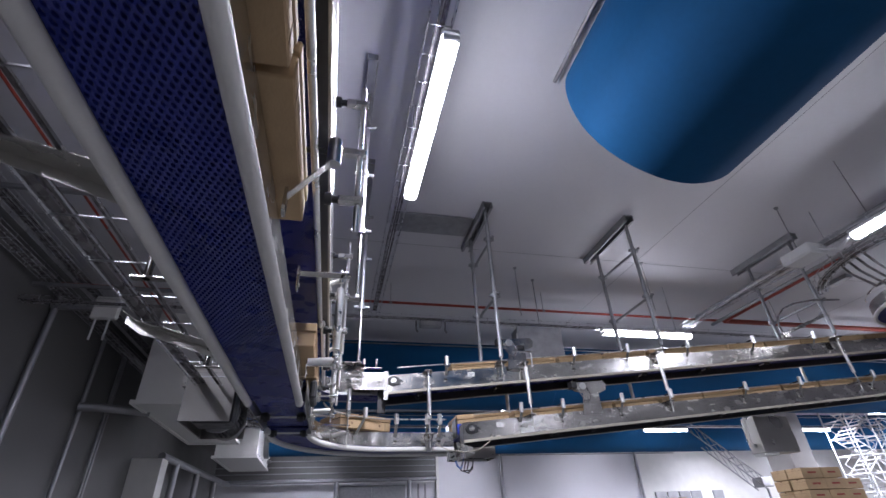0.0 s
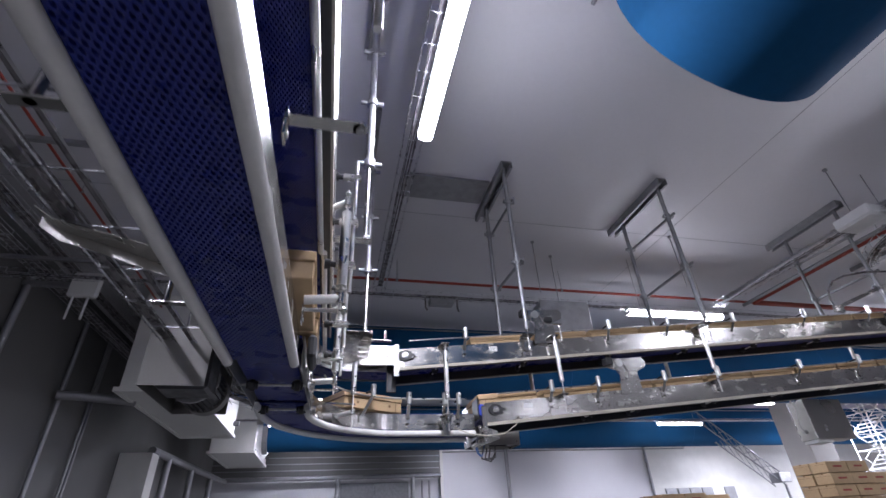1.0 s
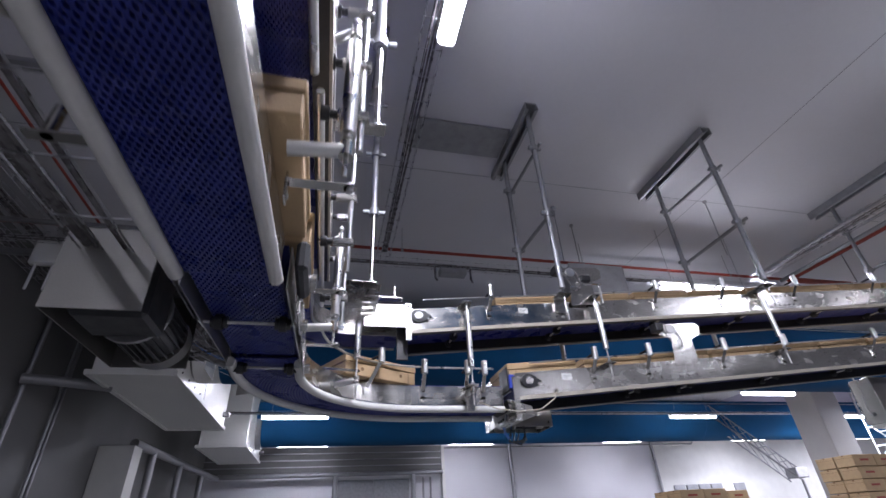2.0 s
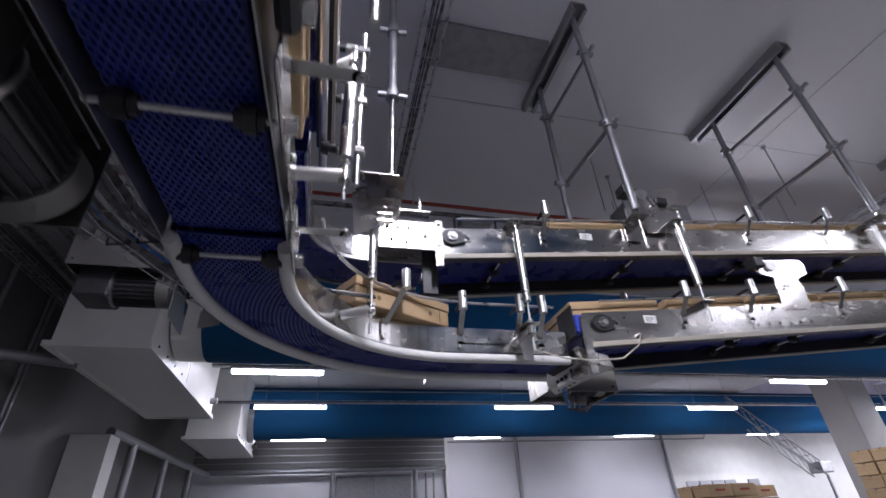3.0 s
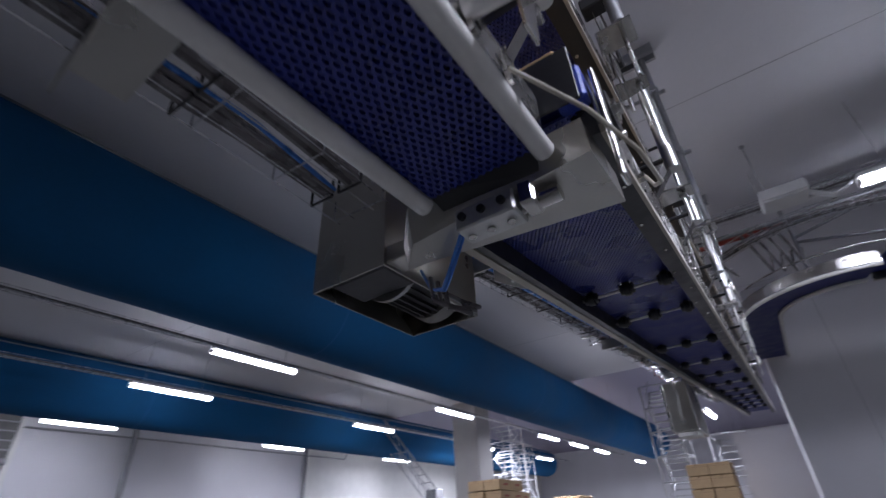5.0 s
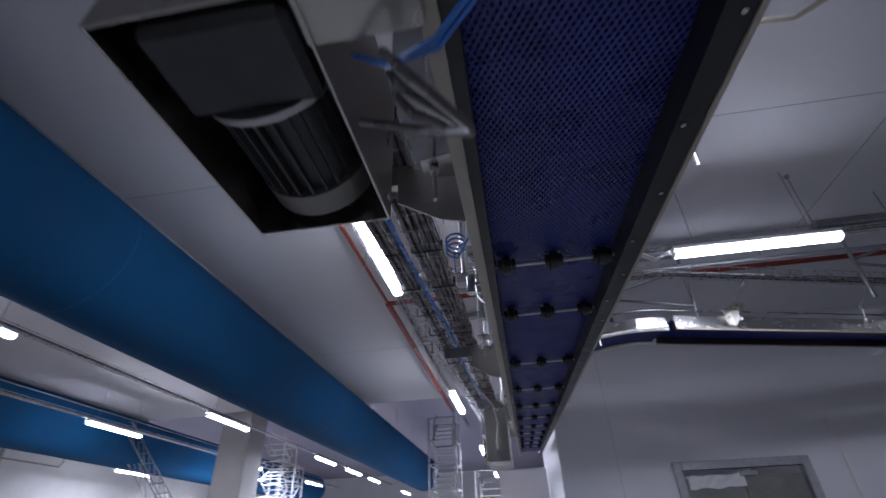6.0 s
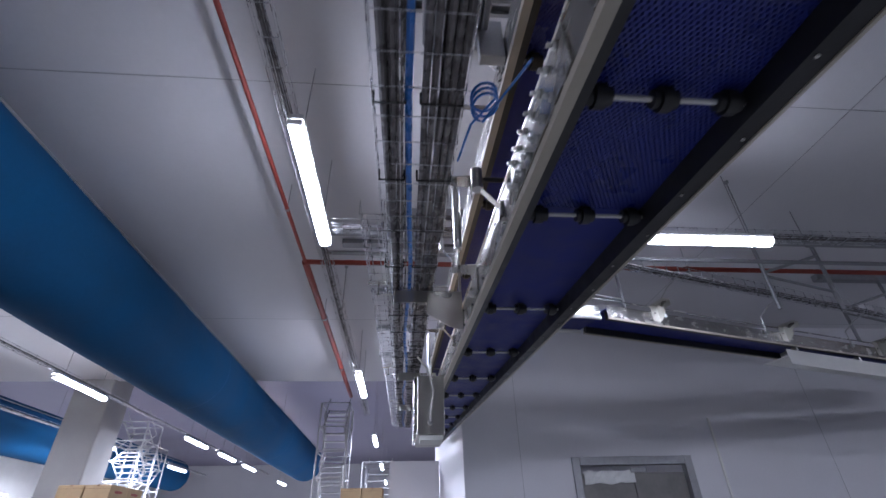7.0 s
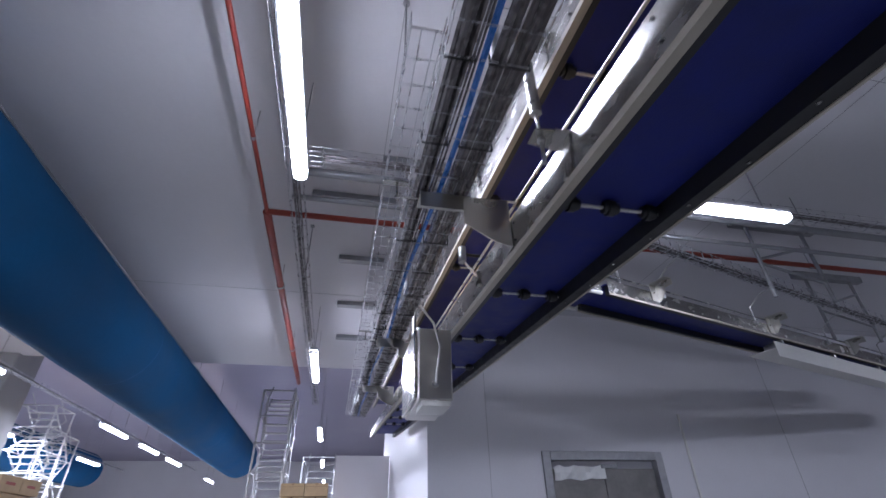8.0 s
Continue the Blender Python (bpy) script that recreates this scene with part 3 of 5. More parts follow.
t = thing("gusset_bracket", (0, 0, 0), "folded stainless gusset bracket with slots beside the bend", "bracket")
bm = bmesh.new()
v = [bm.verts.new(p) for p in ((0.52, 4.92, 2.77), (0.73, 4.885, 2.742), (0.52, 5.06, 2.77), (0.73, 5.02, 2.742), (0.54, 5.06, 2.56), (0.715, 5.03, 2.62))]
for q in ((0, 1, 3, 2), (2, 3, 5, 4)):
    bm.faces.new([v[i] for i in q])
bmesh.ops.solidify(bm, geom=bm.faces[:], thickness=0.004)
part("folded_plate", bm, STEEL, t)
for k in range(4):
    part("slot_bar", box(bmesh.new(), 0.63, 0.69, 5.015 - 0.004, 5.02, 2.61 + 0.035 * k, 2.62 + 0.035 * k), STEEL, t)

# shaped sensor plates with a round reflector and a cable
def sensor_plate(x, y, z, s=1.0):
    t = thing("sensor_plate", (x, y, z), "notched stainless sensor plate with a round reflector above the belt", "sensor", "sensor plates")
    bm = bmesh.new()
    out = ((0.0, 0.0), (0.21, 0.02), (0.20, 0.2), (0.29, 0.24), (0.30, 0.30), (0.27, 0.33), (-0.1, 0.3), (-0.06, 0.22), (0.03, 0.2))
    lo = [bm.verts.new((u * s, 0, w * s)) for u, w in out]
    hi = [bm.verts.new((u * s, -0.004, w * s)) for u, w in out]
    for i in range(len(out)):
        j = (i + 1) % len(out)
        bm.faces.new((lo[i], hi[i], hi[j], lo[j]))
    bm.faces.new(hi)
    bm.faces.new(lo[::-1])
    part("plate", bm, STEEL, t)
    part("reflector", rod(bmesh.new(), (0.04 * s, -0.004, 0.27 * s), (0.04 * s, -0.014, 0.27 * s), 0.035 * s, 18), STEEL_DULL, t)
    part("sensor_body", box(bmesh.new(), -0.1 * s, -0.04 * s, -0.05, 0.03, 0.24 * s, 0.3 * s, 0.005), BLACK_PE, t)
    part("cable", tube(bmesh.new(), [(-0.05, -0.02, 0.27 * s), (0.02, -0.03, 0.14 * s), (0.09, -0.02, 0.13 * s), (0.11, -0.012, 0.2 * s), (0.07, -0.012, 0.29 * s)], 0.004, 6), CABLE, t)


sensor_plate(2.84, NEAR - 0.008, incline(2.84) + 0.13)
sensor_plate(2.12, NEAR - 0.02, incline_up(2.12) + 0.13, 1.0)

# ---- drive units ----
def open_box(x0, x1, y0, y1, z0, z1, th):
    """One folded sheet: four sides and a lid, open below."""
    bm = bmesh.new()
    rings = []
    for d, z in ((0, z0), (0, z1), (th, z0), (th, z1 - th)):
        rings.append([bm.verts.new(p) for p in ((x0 + d, y0 + d, z), (x1 - d, y0 + d, z), (x1 - d, y1 - d, z), (x0 + d, y1 - d, z))])
    a, b, c, e = rings
    for i in range(4):
        k = (i + 1) % 4
        bm.faces.new((a[i], a[k], b[k], b[i]))
        bm.faces.new((c[k], c[i], e[i], e[k]))
        bm.faces.new((a[k], a[i], c[i], c[k]))
    bm.faces.new(b)
    bm.faces.new(e[::-1])
    return bm


def drive_unit(x0, x1, y0, y1, z0, z1, axis, label, drop=0.0, open_side=False, east=0.0):
    """A gear motor inside a folded steel hood that is open below."""
    t = thing("drive_unit", (0, 0, 0), label, "motor", "drive units")
    th = 0.004
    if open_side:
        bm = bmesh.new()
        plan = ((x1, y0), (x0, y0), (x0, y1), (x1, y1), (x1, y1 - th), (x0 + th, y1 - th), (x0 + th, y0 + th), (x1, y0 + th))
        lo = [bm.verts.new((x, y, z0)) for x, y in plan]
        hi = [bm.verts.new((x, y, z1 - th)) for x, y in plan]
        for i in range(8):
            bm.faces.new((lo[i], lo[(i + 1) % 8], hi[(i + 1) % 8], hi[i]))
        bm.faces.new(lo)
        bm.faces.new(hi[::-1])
        hood = part("hood", bm, HOOD_STEEL_DIMMED, t, "folded stainless hood open below")
        part("hood_lid", box(bmesh.new(), x0, x1, y0, y1, z1 - th + 0.0005, z1), HOOD_STEEL_DIMMED, t)
    else:
        hood = part("hood", open_box(x0, x1, y0, y1, z0, z1, th), STEEL_BOX, t, "folded stainless hood open below")
    for x, y in () if open_side else ((x0 + 0.03, y0 - 0.001), (x1 - 0.03, y0 - 0.001)):
        part("screw", rod(bmesh.new(), (x, y + 0.002, z0 + 0.03), (x, y - 0.005, z0 + 0.03), 0.007, 6), STEEL, hood)
    cx, cy, cz = (x0 + x1) / 2 + east, (y0 + y1) / 2, (z0 * 0.62 + z1 * 0.38) - drop
    L = ((x1 - x0) if axis == "x" else (y1 - y0)) * 0.5 - 0.03
    d = Vector((1, 0, 0)) if axis == "x" else Vector((0, 1, 0))
    side = d.cross(Vector((0, 0, 1)))
    c = Vector((cx, cy, cz))
    r = min(0.105, ((y1 - y0) if axis == "x" else (x1 - x0)) * 0.4)
    m = part("motor_body", rod(bmesh.new(), c - d * L * 0.25, c + d * L * 0.8, r * 0.86, 24), MOTOR_PAINT, t)
    bm = bmesh.new()
    for i in range(26):
        ang = 2 * math.pi * i / 26
        q = (math.cos(ang) * side + math.sin(ang) * Vector((0, 0, 1)))
        tang = d.cross(q) * 0.0022
        a, b = c - d * L * 0.2, c + d * L * 0.7
        vs = [bm.verts.new(p) for p in (a + q * r * 0.8 - tang, a + q * r * 0.8 + tang, a + q * r - tang, a + q * r + tang, b + q * r * 0.8 - tang, b + q * r * 0.8 + tang, b + q * r - tang, b + q * r + tang)]
        for f in ((0, 1, 3, 2), (6, 7, 5, 4), (2, 3, 7, 6), (0, 2, 6, 4), (1, 5, 7, 3)):
            bm.faces.new([vs[k] for k in f])
    tagged(part("finned_shell", bm, MOTOR_PAINT, m), kind="stuff")
    part("fan_cover", rod(bmesh.new(), c + d * L * 0.72, c + d * L, r * 1.02, 28), FAN_GREY, m)
    g = part("gearbox", box(bmesh.new(), *(sorted((c.x - (L if axis == "x" else r), c.x + (-L * 0.25 if axis == "x" else r)))), *(sorted((c.y - (r if axis == "x" else L), c.y + (r if axis == "x" else -L * 0.25)))), cz - r * 0.9, cz + r * 0.9, 0.012), MOTOR_PAINT, t)
    part("flange_ring", rod(bmesh.new(), c - d * L * 0.27, c - d * L * 0.2, r * 1.08, 24), STEEL_DULL, g)
    return t


drive_unit(1.68, 2.12, 5.84, 6.1, 2.142, 2.48, "x", "gear motor under a folded stainless hood at the belt transfer", 0.015)
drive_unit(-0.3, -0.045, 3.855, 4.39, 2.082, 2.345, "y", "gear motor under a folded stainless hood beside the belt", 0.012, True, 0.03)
t = drive_unit(-0.95, -0.42, 6.0, 6.4, 2.84, 3.02, "x", "bare gear motor under a shallow dark hood beyond the bend", 0.11)
for x, y in ((-0.85, 6.06), (-0.52, 6.06), (-0.85, 6.34), (-0.52, 6.34)):
    part("hanger_rod", rod(bmesh.new(), (x, y, 3.015), (x, y, ROOM_TOP), 0.008, 6), GALV, t)
part("end_sheet", box(bmesh.new(), -0.418, -0.412, 6.1, 6.4, 2.6, 2.8, 0.001), STEEL_BOX, t)

# the transfer between the bend and the rising line
t = thing("belt_transfer", (0, 0, 0), "folded stainless transfer frame with a pneumatic cylinder block", "belt transfer")
bm = bmesh.new()
v = [bm.verts.new(p) for p in ((1.58, 5.28, 2.2), (1.60, 5.70, 2.2), (1.66, 5.76, 2.155), (1.72, 5.27, 2.155), (1.60, 5.28, 2.135), (1.62, 5.70, 2.115), (1.68, 5.76, 2.1), (1.74, 5.27, 2.1))]
for q in ((0, 1, 2, 3), (4, 7, 6, 5), (0, 4, 5, 1), (1, 5, 6, 2), (2, 6, 7, 3), (3, 7, 4, 0)):
    bm.faces.new([v[i] for i in q])
part("folded_sheet", bm, STEEL_BOX, t)
part("end_plate", box(bmesh.new(), 1.6, 1.64, NEAR - 0.018, NEAR - 0.008, 2.06, 2.33, 0.003), STEEL, t)
cyl = part("cylinder_block", box(bmesh.new(), 1.6, 1.665, 5.44, 5.575, 2.085, 2.135, 0.004), ALLOY, t, "pale machined pneumatic cylinder block")
for yy in (5.465, 5.51, 5.555):
    part("port", rod(bmesh.new(), (1.592, yy, 2.112), (1.602, yy, 2.112), 0.009, 10), BLACK_PE, cyl)
    part("cap_screw", rod(bmesh.new(), (1.635, yy, 2.086), (1.635, yy, 2.081), 0.009, 10), STEEL, cyl)
part("piston", rod(bmesh.new(), (1.64, 5.36, 2.108), (1.64, 5.44, 2.108), 0.018, 12), STEEL, t)
bm = bmesh.new()
v = [bm.verts.new((x, y, z + d)) for d in (0.0, 0.003) for x, y, z in ((1.565, 5.365, 2.178), (1.565, 5.615, 2.178), (1.625, 5.6, 2.142), (1.6, 5.38, 2.142))]
for q in ((3, 2, 1, 0), (4, 5, 6, 7), (0, 1, 5, 4), (1, 2, 6, 5), (2, 3, 7, 6), (3, 0, 4, 7)):
    bm.faces.new([v[i] for i in q])
part("chute_lip", bm, BLACK_PE, t, "dark plastic lip below the belt end")
part("valve_rail", box(bmesh.new(), 1.604, 1.66, 5.4, 5.436, 2.088, 2.15, 0.006), STEEL, t)
for k in range(2):
    part("blue_hose", tube(bmesh.new(), [(1.63 + 0.012 * k, 5.58, 2.1), (1.66 + 0.01 * k, 5.63, 2.05), (1.7 + 0.01 * k, 5.68, 2.03), (1.74, 5.74, 2.06), (1.78, 5.8, 2.15)], 0.004, 6), CABLE_BLUE, t)
part("mount_plate", box(bmesh.new(), 1.69, 1.76, 5.7, 5.852, 2.15, 2.2, 0.003), STEEL_BOX, t)
part("deflector", box(bmesh.new(), 1.58, 1.588, 5.27, 5.42, 2.25, 2.4, 0.002), BLACK_PE, t)
part("stop_block", box(bmesh.new(), 1.59, 1.63, 5.26, 5.32, 2.26, 2.35, 0.006), BLUE_CRATE, t)
part("air_hose", tube(bmesh.new(), [(1.4, 5.33, 2.19), (1.5, 5.25, 2.13), (1.62, 5.21, 2.11), (1.75, 5.2, 2.12), (1.86, 5.22, 2.19), (1.9, 5.235, 2.25)], 0.0042, 8), BEIGE_PE, t)
part("hose_fitting", rod(bmesh.new(), (1.905, NEAR, 2.253), (1.905, NEAR - 0.02, 2.253), 0.012, 10), STEEL, t)
for k in range(3):
    part("power_cable", tube(bmesh.new(), [(1.75 + 0.03 * k, 5.75, 2.1), (1.72 + 0.03 * k, 5.72, 2.02), (1.78 + 0.02 * k, 5.66, 1.99 + 0.015 * k), (1.84, 5.72, 2.06), (1.88, 5.82, 2.14)], 0.006, 6), CABLE, t)

# ---- boxes on the belts ----
def carton(name="flat_carton", length=0.5, width=0.345, height=0.115):
    t = thing(name, (0, 0, 0), "tan corrugated cardboard box riding on the belt", "box", "boxes on belts")
    h, w = length / 2, width / 2
    part("tray", box(bmesh.new(), -h, h, -w, w, 0, height * 0.62, 0.004), CARDBOARD, t)
    part("lid", box(bmesh.new(), -h - 0.004, h + 0.004, -w - 0.004, w + 0.004, height * 0.62 + 0.002, height, 0.004), CARDBOARD, t)
    for s in (1, -1):
        part("hand_hole", rod(bmesh.new(), (h * 0.55 * s, -w - 0.0008, height * 0.35), (h * 0.55 * s, -w - 0.0006, height * 0.35), 0.011, 10), CARD_EDGE, t)
        part("flap_line", box(bmesh.new(), h * 0.78 * s - 0.002, h * 0.78 * s + 0.002, -w - 0.0012, -w - 0.0004, 0.0, height * 0.6), CARD_EDGE, t)
    return t


first = carton()
first.matrix_basis = pose(0.7, 5.395, 2.298, 0, 0, 28.5)
rng = random.Random(3)
sl, su = math.degrees(math.atan(0.0945)), math.degrees(math.atan(0.1))
x = 1.86
while x < 10.5:
    copy_thing(first, pose(x, YL + rng.uniform(-0.006, 0.006), incline(x) + 0.132, 0, -sl, rng.uniform(-1.0, 1.0)))
    x += 0.56 if x < 2 else rng.uniform(0.52, 0.545)
x = 1.83
while x < 10.5:
    copy_thing(first, pose(x, YL + rng.uniform(-0.006, 0.006), incline_up(x) + 0.132, 0, -su, rng.uniform(-1.0, 1.0)))
    x += 0.6 if x < 2 else rng.uniform(0.52, 0.545)
for y in (0.93, 1.45, 1.97):
    copy_thing(first, pose(0.17 + 0.0115 * y, y, 2.298, 0, 0, 90 + rng.uniform(-1.5, 1.5)))
for y in (3.5, 4.02):
    copy_thing(first, pose(0.17 + 0.0115 * y, y, 2.298, 0, 0, 90 + rng.uniform(-1.5, 1.5)))


# ---- wire trays and cables ----
def wire_tray(path, width, height, step, label, r=0.0025, cables=(), name="wire_tray", ties=()):
    """A welded wire tray with its cables along a path."""
    t = thing(name, (0, 0, 0), label, "cable tray", "cable trays")
    h = width / 2
    for u, w in ((-h, 0), (-h, height), (h, 0), (h, height), (-h * 0.4, 0), (h * 0.4, 0)):
        part("long_wire", sweep(bmesh.new(), path, [(u + r * a, w + r * b) for a, b in ((1, 0), (0, 1), (-1, 0), (0, -1))]), WIRE, t)
    bm = bmesh.new()
    pts = resample(path, step)
    for i, p in enumerate(pts):
        d = pts[min(i + 1, len(pts) - 1)] - pts[max(i - 1, 0)]
        n = Vector((-d.y, d.x, 0)).normalized()
        a, b = p - n * h, p + n * h
        up = Vector((0, 0, height + 0.012))
        for q0, q1 in ((a, b), (a, a + up), (b, b + up)):
            rod(bm, q0 - Vector((0, 0, 0.002)), q1 - Vector((0, 0, 0.002)), r, 4, False)
    tagged(part("cross_wire", bm, WIRE, t), kind="stuff")
    if ties:
        bm = bmesh.new()
        spots = resample(path, 0.36)
        for i, p in enumerate(spots):
            d = spots[min(i + 1, len(spots) - 1)] - spots[max(i - 1, 0)]
            n = Vector((-d.y, d.x, 0)).normalized()
            for u0, u1, top in ties:
                loop = [p + n * u + Vector((0, 0, w)) for u, w in ((u0 - 0.003, top), (u0 - 0.003, -0.001), (u1 + 0.003, -0.001), (u1 + 0.003, top))]
                for a, b in zip(loop, loop[1:]):
                    rod(bm, a, b, 0.0035, 5)
        tagged(part("cable_tie", bm, RUBBER, t), kind="stuff")
    rr = random.Random(len(path) + int(width * 1000))
    for u, w, cr, mat in cables:
        pts2 = resample(path, 0.35 if len(path) < 6 else 0.12)
        out = []
        phase = rr.uniform(0, 6.28)
        for i, p in enumerate(pts2):
            d = pts2[min(i + 1, len(pts2) - 1)] - pts2[max(i - 1, 0)]
            n = Vector((-d.y, d.x, 0)).normalized()
            out.append(p + n * (u + rr.uniform(-0.003, 0.003) + 0.005 * math.sin(i * 0.55 + phase) + (0.014 * math.sin(i * 0.9) if mat is CABLE_BLUE else 0)) + Vector((0, 0, w + cr + 0.003 + rr.uniform(0, 0.003))))
        part("cable", tube(bmesh.new(), out, cr, 6), mat, t)
    return t


def bundle(u0, u1, w=0.0, r=0.0105, rows=2):
    n = int((u1 - u0) / (2 * r) + 0.01)
    return [(u0 + (2 * r) * (i + 0.5), w + j * 1.8 * r, r, CABLE) for i in range(n) for j in range(rows)]


side_path = [(-0.215, -4.0, 2.27), (-0.15, 4.35, 2.27)]
wire_tray(side_path, 0.2, 0.05, 0.24, "wire cable tray beside the belt with two dark cables", 0.0035, [(0.09, 0.0, 0.014, CABLE), (0.06, 0.0, 0.009, CABLE), (-0.02, 0.0, 0.007, CABLE)])
bend_path = [(-0.15, 4.4, 2.27)]
for k in range(17):
    ang = radians(180 - 90 * k / 16)
    reach = 1.15 - 0.095 * math.sin(math.pi * min(1.0, k / 13)) ** 0.6
    bend_path.append((1.02 + reach * math.cos(ang), 4.68 + reach * math.sin(ang), 2.27))
bend_path += [(1.3, 5.84, 2.27), (1.62, 5.86, 2.27)]
wire_tray(bend_path, 0.16, 0.05, 0.2, "wire cable tray full of dark cables round the bend", 0.002, bundle(-0.075, -0.015) + [(0.0, 0.004, 0.006, CABLE_BLUE), (0.006, 0.0, 0.005, CABLE)] + bundle(0.015, 0.075), ties=((-0.076, -0.012, 0.05), (0.014, 0.078, 0.05)))
rise = [(2.2, 5.985, incline(2.2) + 0.27), (11.5, 5.985, incline(11.5) + 0.27)]
wire_tray(rise, 0.25, 0.05, 0.11, "wire cable tray full of dark cables beside the rising conveyor", 0.0017, bundle(-0.12, -0.01) + [(0.014, 0.0, 0.0105, CABLE_BLUE), (0.03, 0.01, 0.004, CABLE)] + bundle(0.04, 0.12), ties=((-0.121, -0.009, 0.045), (0.039, 0.121, 0.045)))
wire_tray([(3.6, 6.155, incline(3.6) + 0.33), (11.5, 6.155, incline(11.5) + 0.33)], 0.1, 0.06, 0.1, "empty galvanised wire tray above the cables", 0.0022)
coil = [(2.9 + 0.045 * math.cos(k * 0.45), FAR + 0.1 + 0.036 * math.sin(k * 0.45), 2.55 + 0.0015 * k) for k in range(40)]
tagged(part("signal_cable", tube(bmesh.new(), [(2.72, FAR + 0.02, 2.52), (2.8, FAR + 0.03, 2.56)] + coil + [(3.02, FAR + 0.12, 2.62), (3.2, FAR + 0.14, 2.64)], 0.004, 8), CABLE_BLUE), "coil of blue signal cable beside the rising conveyor", "cable")

# folded brackets that carry the trays
def tray_bracket(p, out, reach=0.36, height=0.16):
    """A bolted foot, an upright cheek across the line and a narrow arm under the tray."""
    t = thing("tray_bracket", p, "folded stainless bracket carrying the cable tray", "bracket", "tray brackets")
    t.rotation_euler.z = math.atan2(out[1], out[0])
    part("foot", box(bmesh.new(), 0.0, 0.004, -0.05, 0.05, -height, 0.0, 0.001), STEEL_BOX, t)
    bm = bmesh.new()
    v = [bm.verts.new((x, y, z)) for y in (0.045, 0.049) for x, z in ((0.004, -height), (reach * 0.2, -height * 0.92), (reach * 0.52, -height * 0.6), (reach * 0.52, 0.0), (0.004, 0.0))]
    bm.faces.new(v[:5])
    bm.faces.new(v[:4:-1])
    for i in range(5):
        bm.faces.new((v[(i + 1) % 5], v[i], v[i + 5], v[(i + 1) % 5 + 5]))
    bmesh.ops.recalc_face_normals(bm, faces=bm.faces[:])
    part("cheek", bm, STEEL_BOX, t)
    part("arm", box(bmesh.new(), 0.004, reach, -0.049, 0.044, -0.006, -0.002), STEEL_BOX, t)
    part("arm_edge", box(bmesh.new(), reach * 0.52 + 0.001, reach, 0.045, 0.049, -0.07, 0.0), STEEL_BOX, t)
    part("bolt", rod(bmesh.new(), (0.004, -0.01, -height * 0.5), (0.016, -0.01, -height * 0.5), 0.009, 6), STEEL, t)
    return t


for x in (2.42, 4.32, 6.4, 8.4):
    tray_bracket((x, FAR + 0.003, incline(x) + 0.255), (0, 1), 0.36, 0.22)
    if x > 3:
        t = thing("tray_stud", (x, 6.155, incline(x) + 0.255), "thin threaded stud carrying the upper wire tray", "bracket", "tray studs")
        part("cross_rod", rod(bmesh.new(), (0, -0.14, 0), (0, 0.01, 0), 0.005, 6), STEEL, t)
        part("stud", rod(bmesh.new(), (0, 0, 0), (0, 0, 0.073), 0.005, 6), STEEL, t)
        part("clamp", box(bmesh.new(), -0.015, 0.015, -0.06, 0.06, 0.066, 0.072), STEEL, t)
for ang in (89, 120, 150):
    c, s_ = math.cos(radians(ang)), math.sin(radians(ang))
    tray_bracket((1.02 + 0.955 * c, 4.68 + 0.955 * s_, 2.262), (c, s_), 0.3 if ang < 90 else 0.2, 0.03)
def tray_arm(y):
    """A folded channel arm that tapers away from the belt and turns up at its tip."""
    t = thing("arm_bracket", (0.04, y, 2.17), "tapered folded stainless arm carrying the side cable tray", "bracket", "tray arms")
    line = [(0.0, 0.05, 0.0), (-0.1, 0.042, 0.03), (-0.2, 0.034, 0.06), (-0.3, 0.028, 0.085), (-0.36, 0.024, 0.125)]
    for name, lo, hi in (("web", 0.0, 0.003), ("flange", -0.03, 0.0)):
        bm = bmesh.new()
        rings = []
        for x, w, z in line:
            side = (-w, w) if name == "web" else (w, w + 0.003)
            rings.append([bm.verts.new((x, side[0], z + lo)), bm.verts.new((x, side[1], z + lo)), bm.verts.new((x, side[1], z + hi)), bm.verts.new((x, side[0], z + hi))])
        for a, b in zip(rings, rings[1:]):
            for i in range(4):
                k = (i + 1) % 4
                bm.faces.new((a[i], b[i], b[k], a[k]))
        bm.faces.new(rings[0])
        bm.faces.new(rings[-1][::-1])
        part(name, bm, STEEL_BOX, t)
    part("bolt", rod(bmesh.new(), (-0.03, 0, -0.01), (-0.03, 0, 0.012), 0.009, 6), STEEL, t)


for y in (0.9, 1.95, 2.95):
    tray_arm(y)
for y in (1.4, 2.45, 3.3):
    t = thing("tray_clip", (-0.02, y, 2.2), "small stainless tray clip with bolts", "bracket", "tray clips")
    part("strap", box(bmesh.new(), -0.1, 0.02, -0.015, 0.015, 0.0, 0.005), STEEL, t)
    part("stud", rod(bmesh.new(), (-0.06, 0, 0.0), (-0.06, 0, 0.08), 0.012, 8), STEEL, t)

# control cabinet hung beside the rising line
t = thing("control_cabinet", (0.1, 0.015, 0.055), "stainless control cabinet with a cable gland, hung under the conveyor", "cabinet")
part("body", box(bmesh.new(), 5.15, 5.64, 5.715, 5.9, 2.09, 2.48, 0.006), STEEL_BOX, t)
part("door", box(bmesh.new(), 5.16, 5.63, 5.903, 5.922, 2.1, 2.47, 0.004), STEEL, t)
g = part("cable_gland", rod(bmesh.new(), (5.15, 5.81, 2.17), (5.115, 5.81, 2.17), 0.018, 12), STEEL_DULL, t)
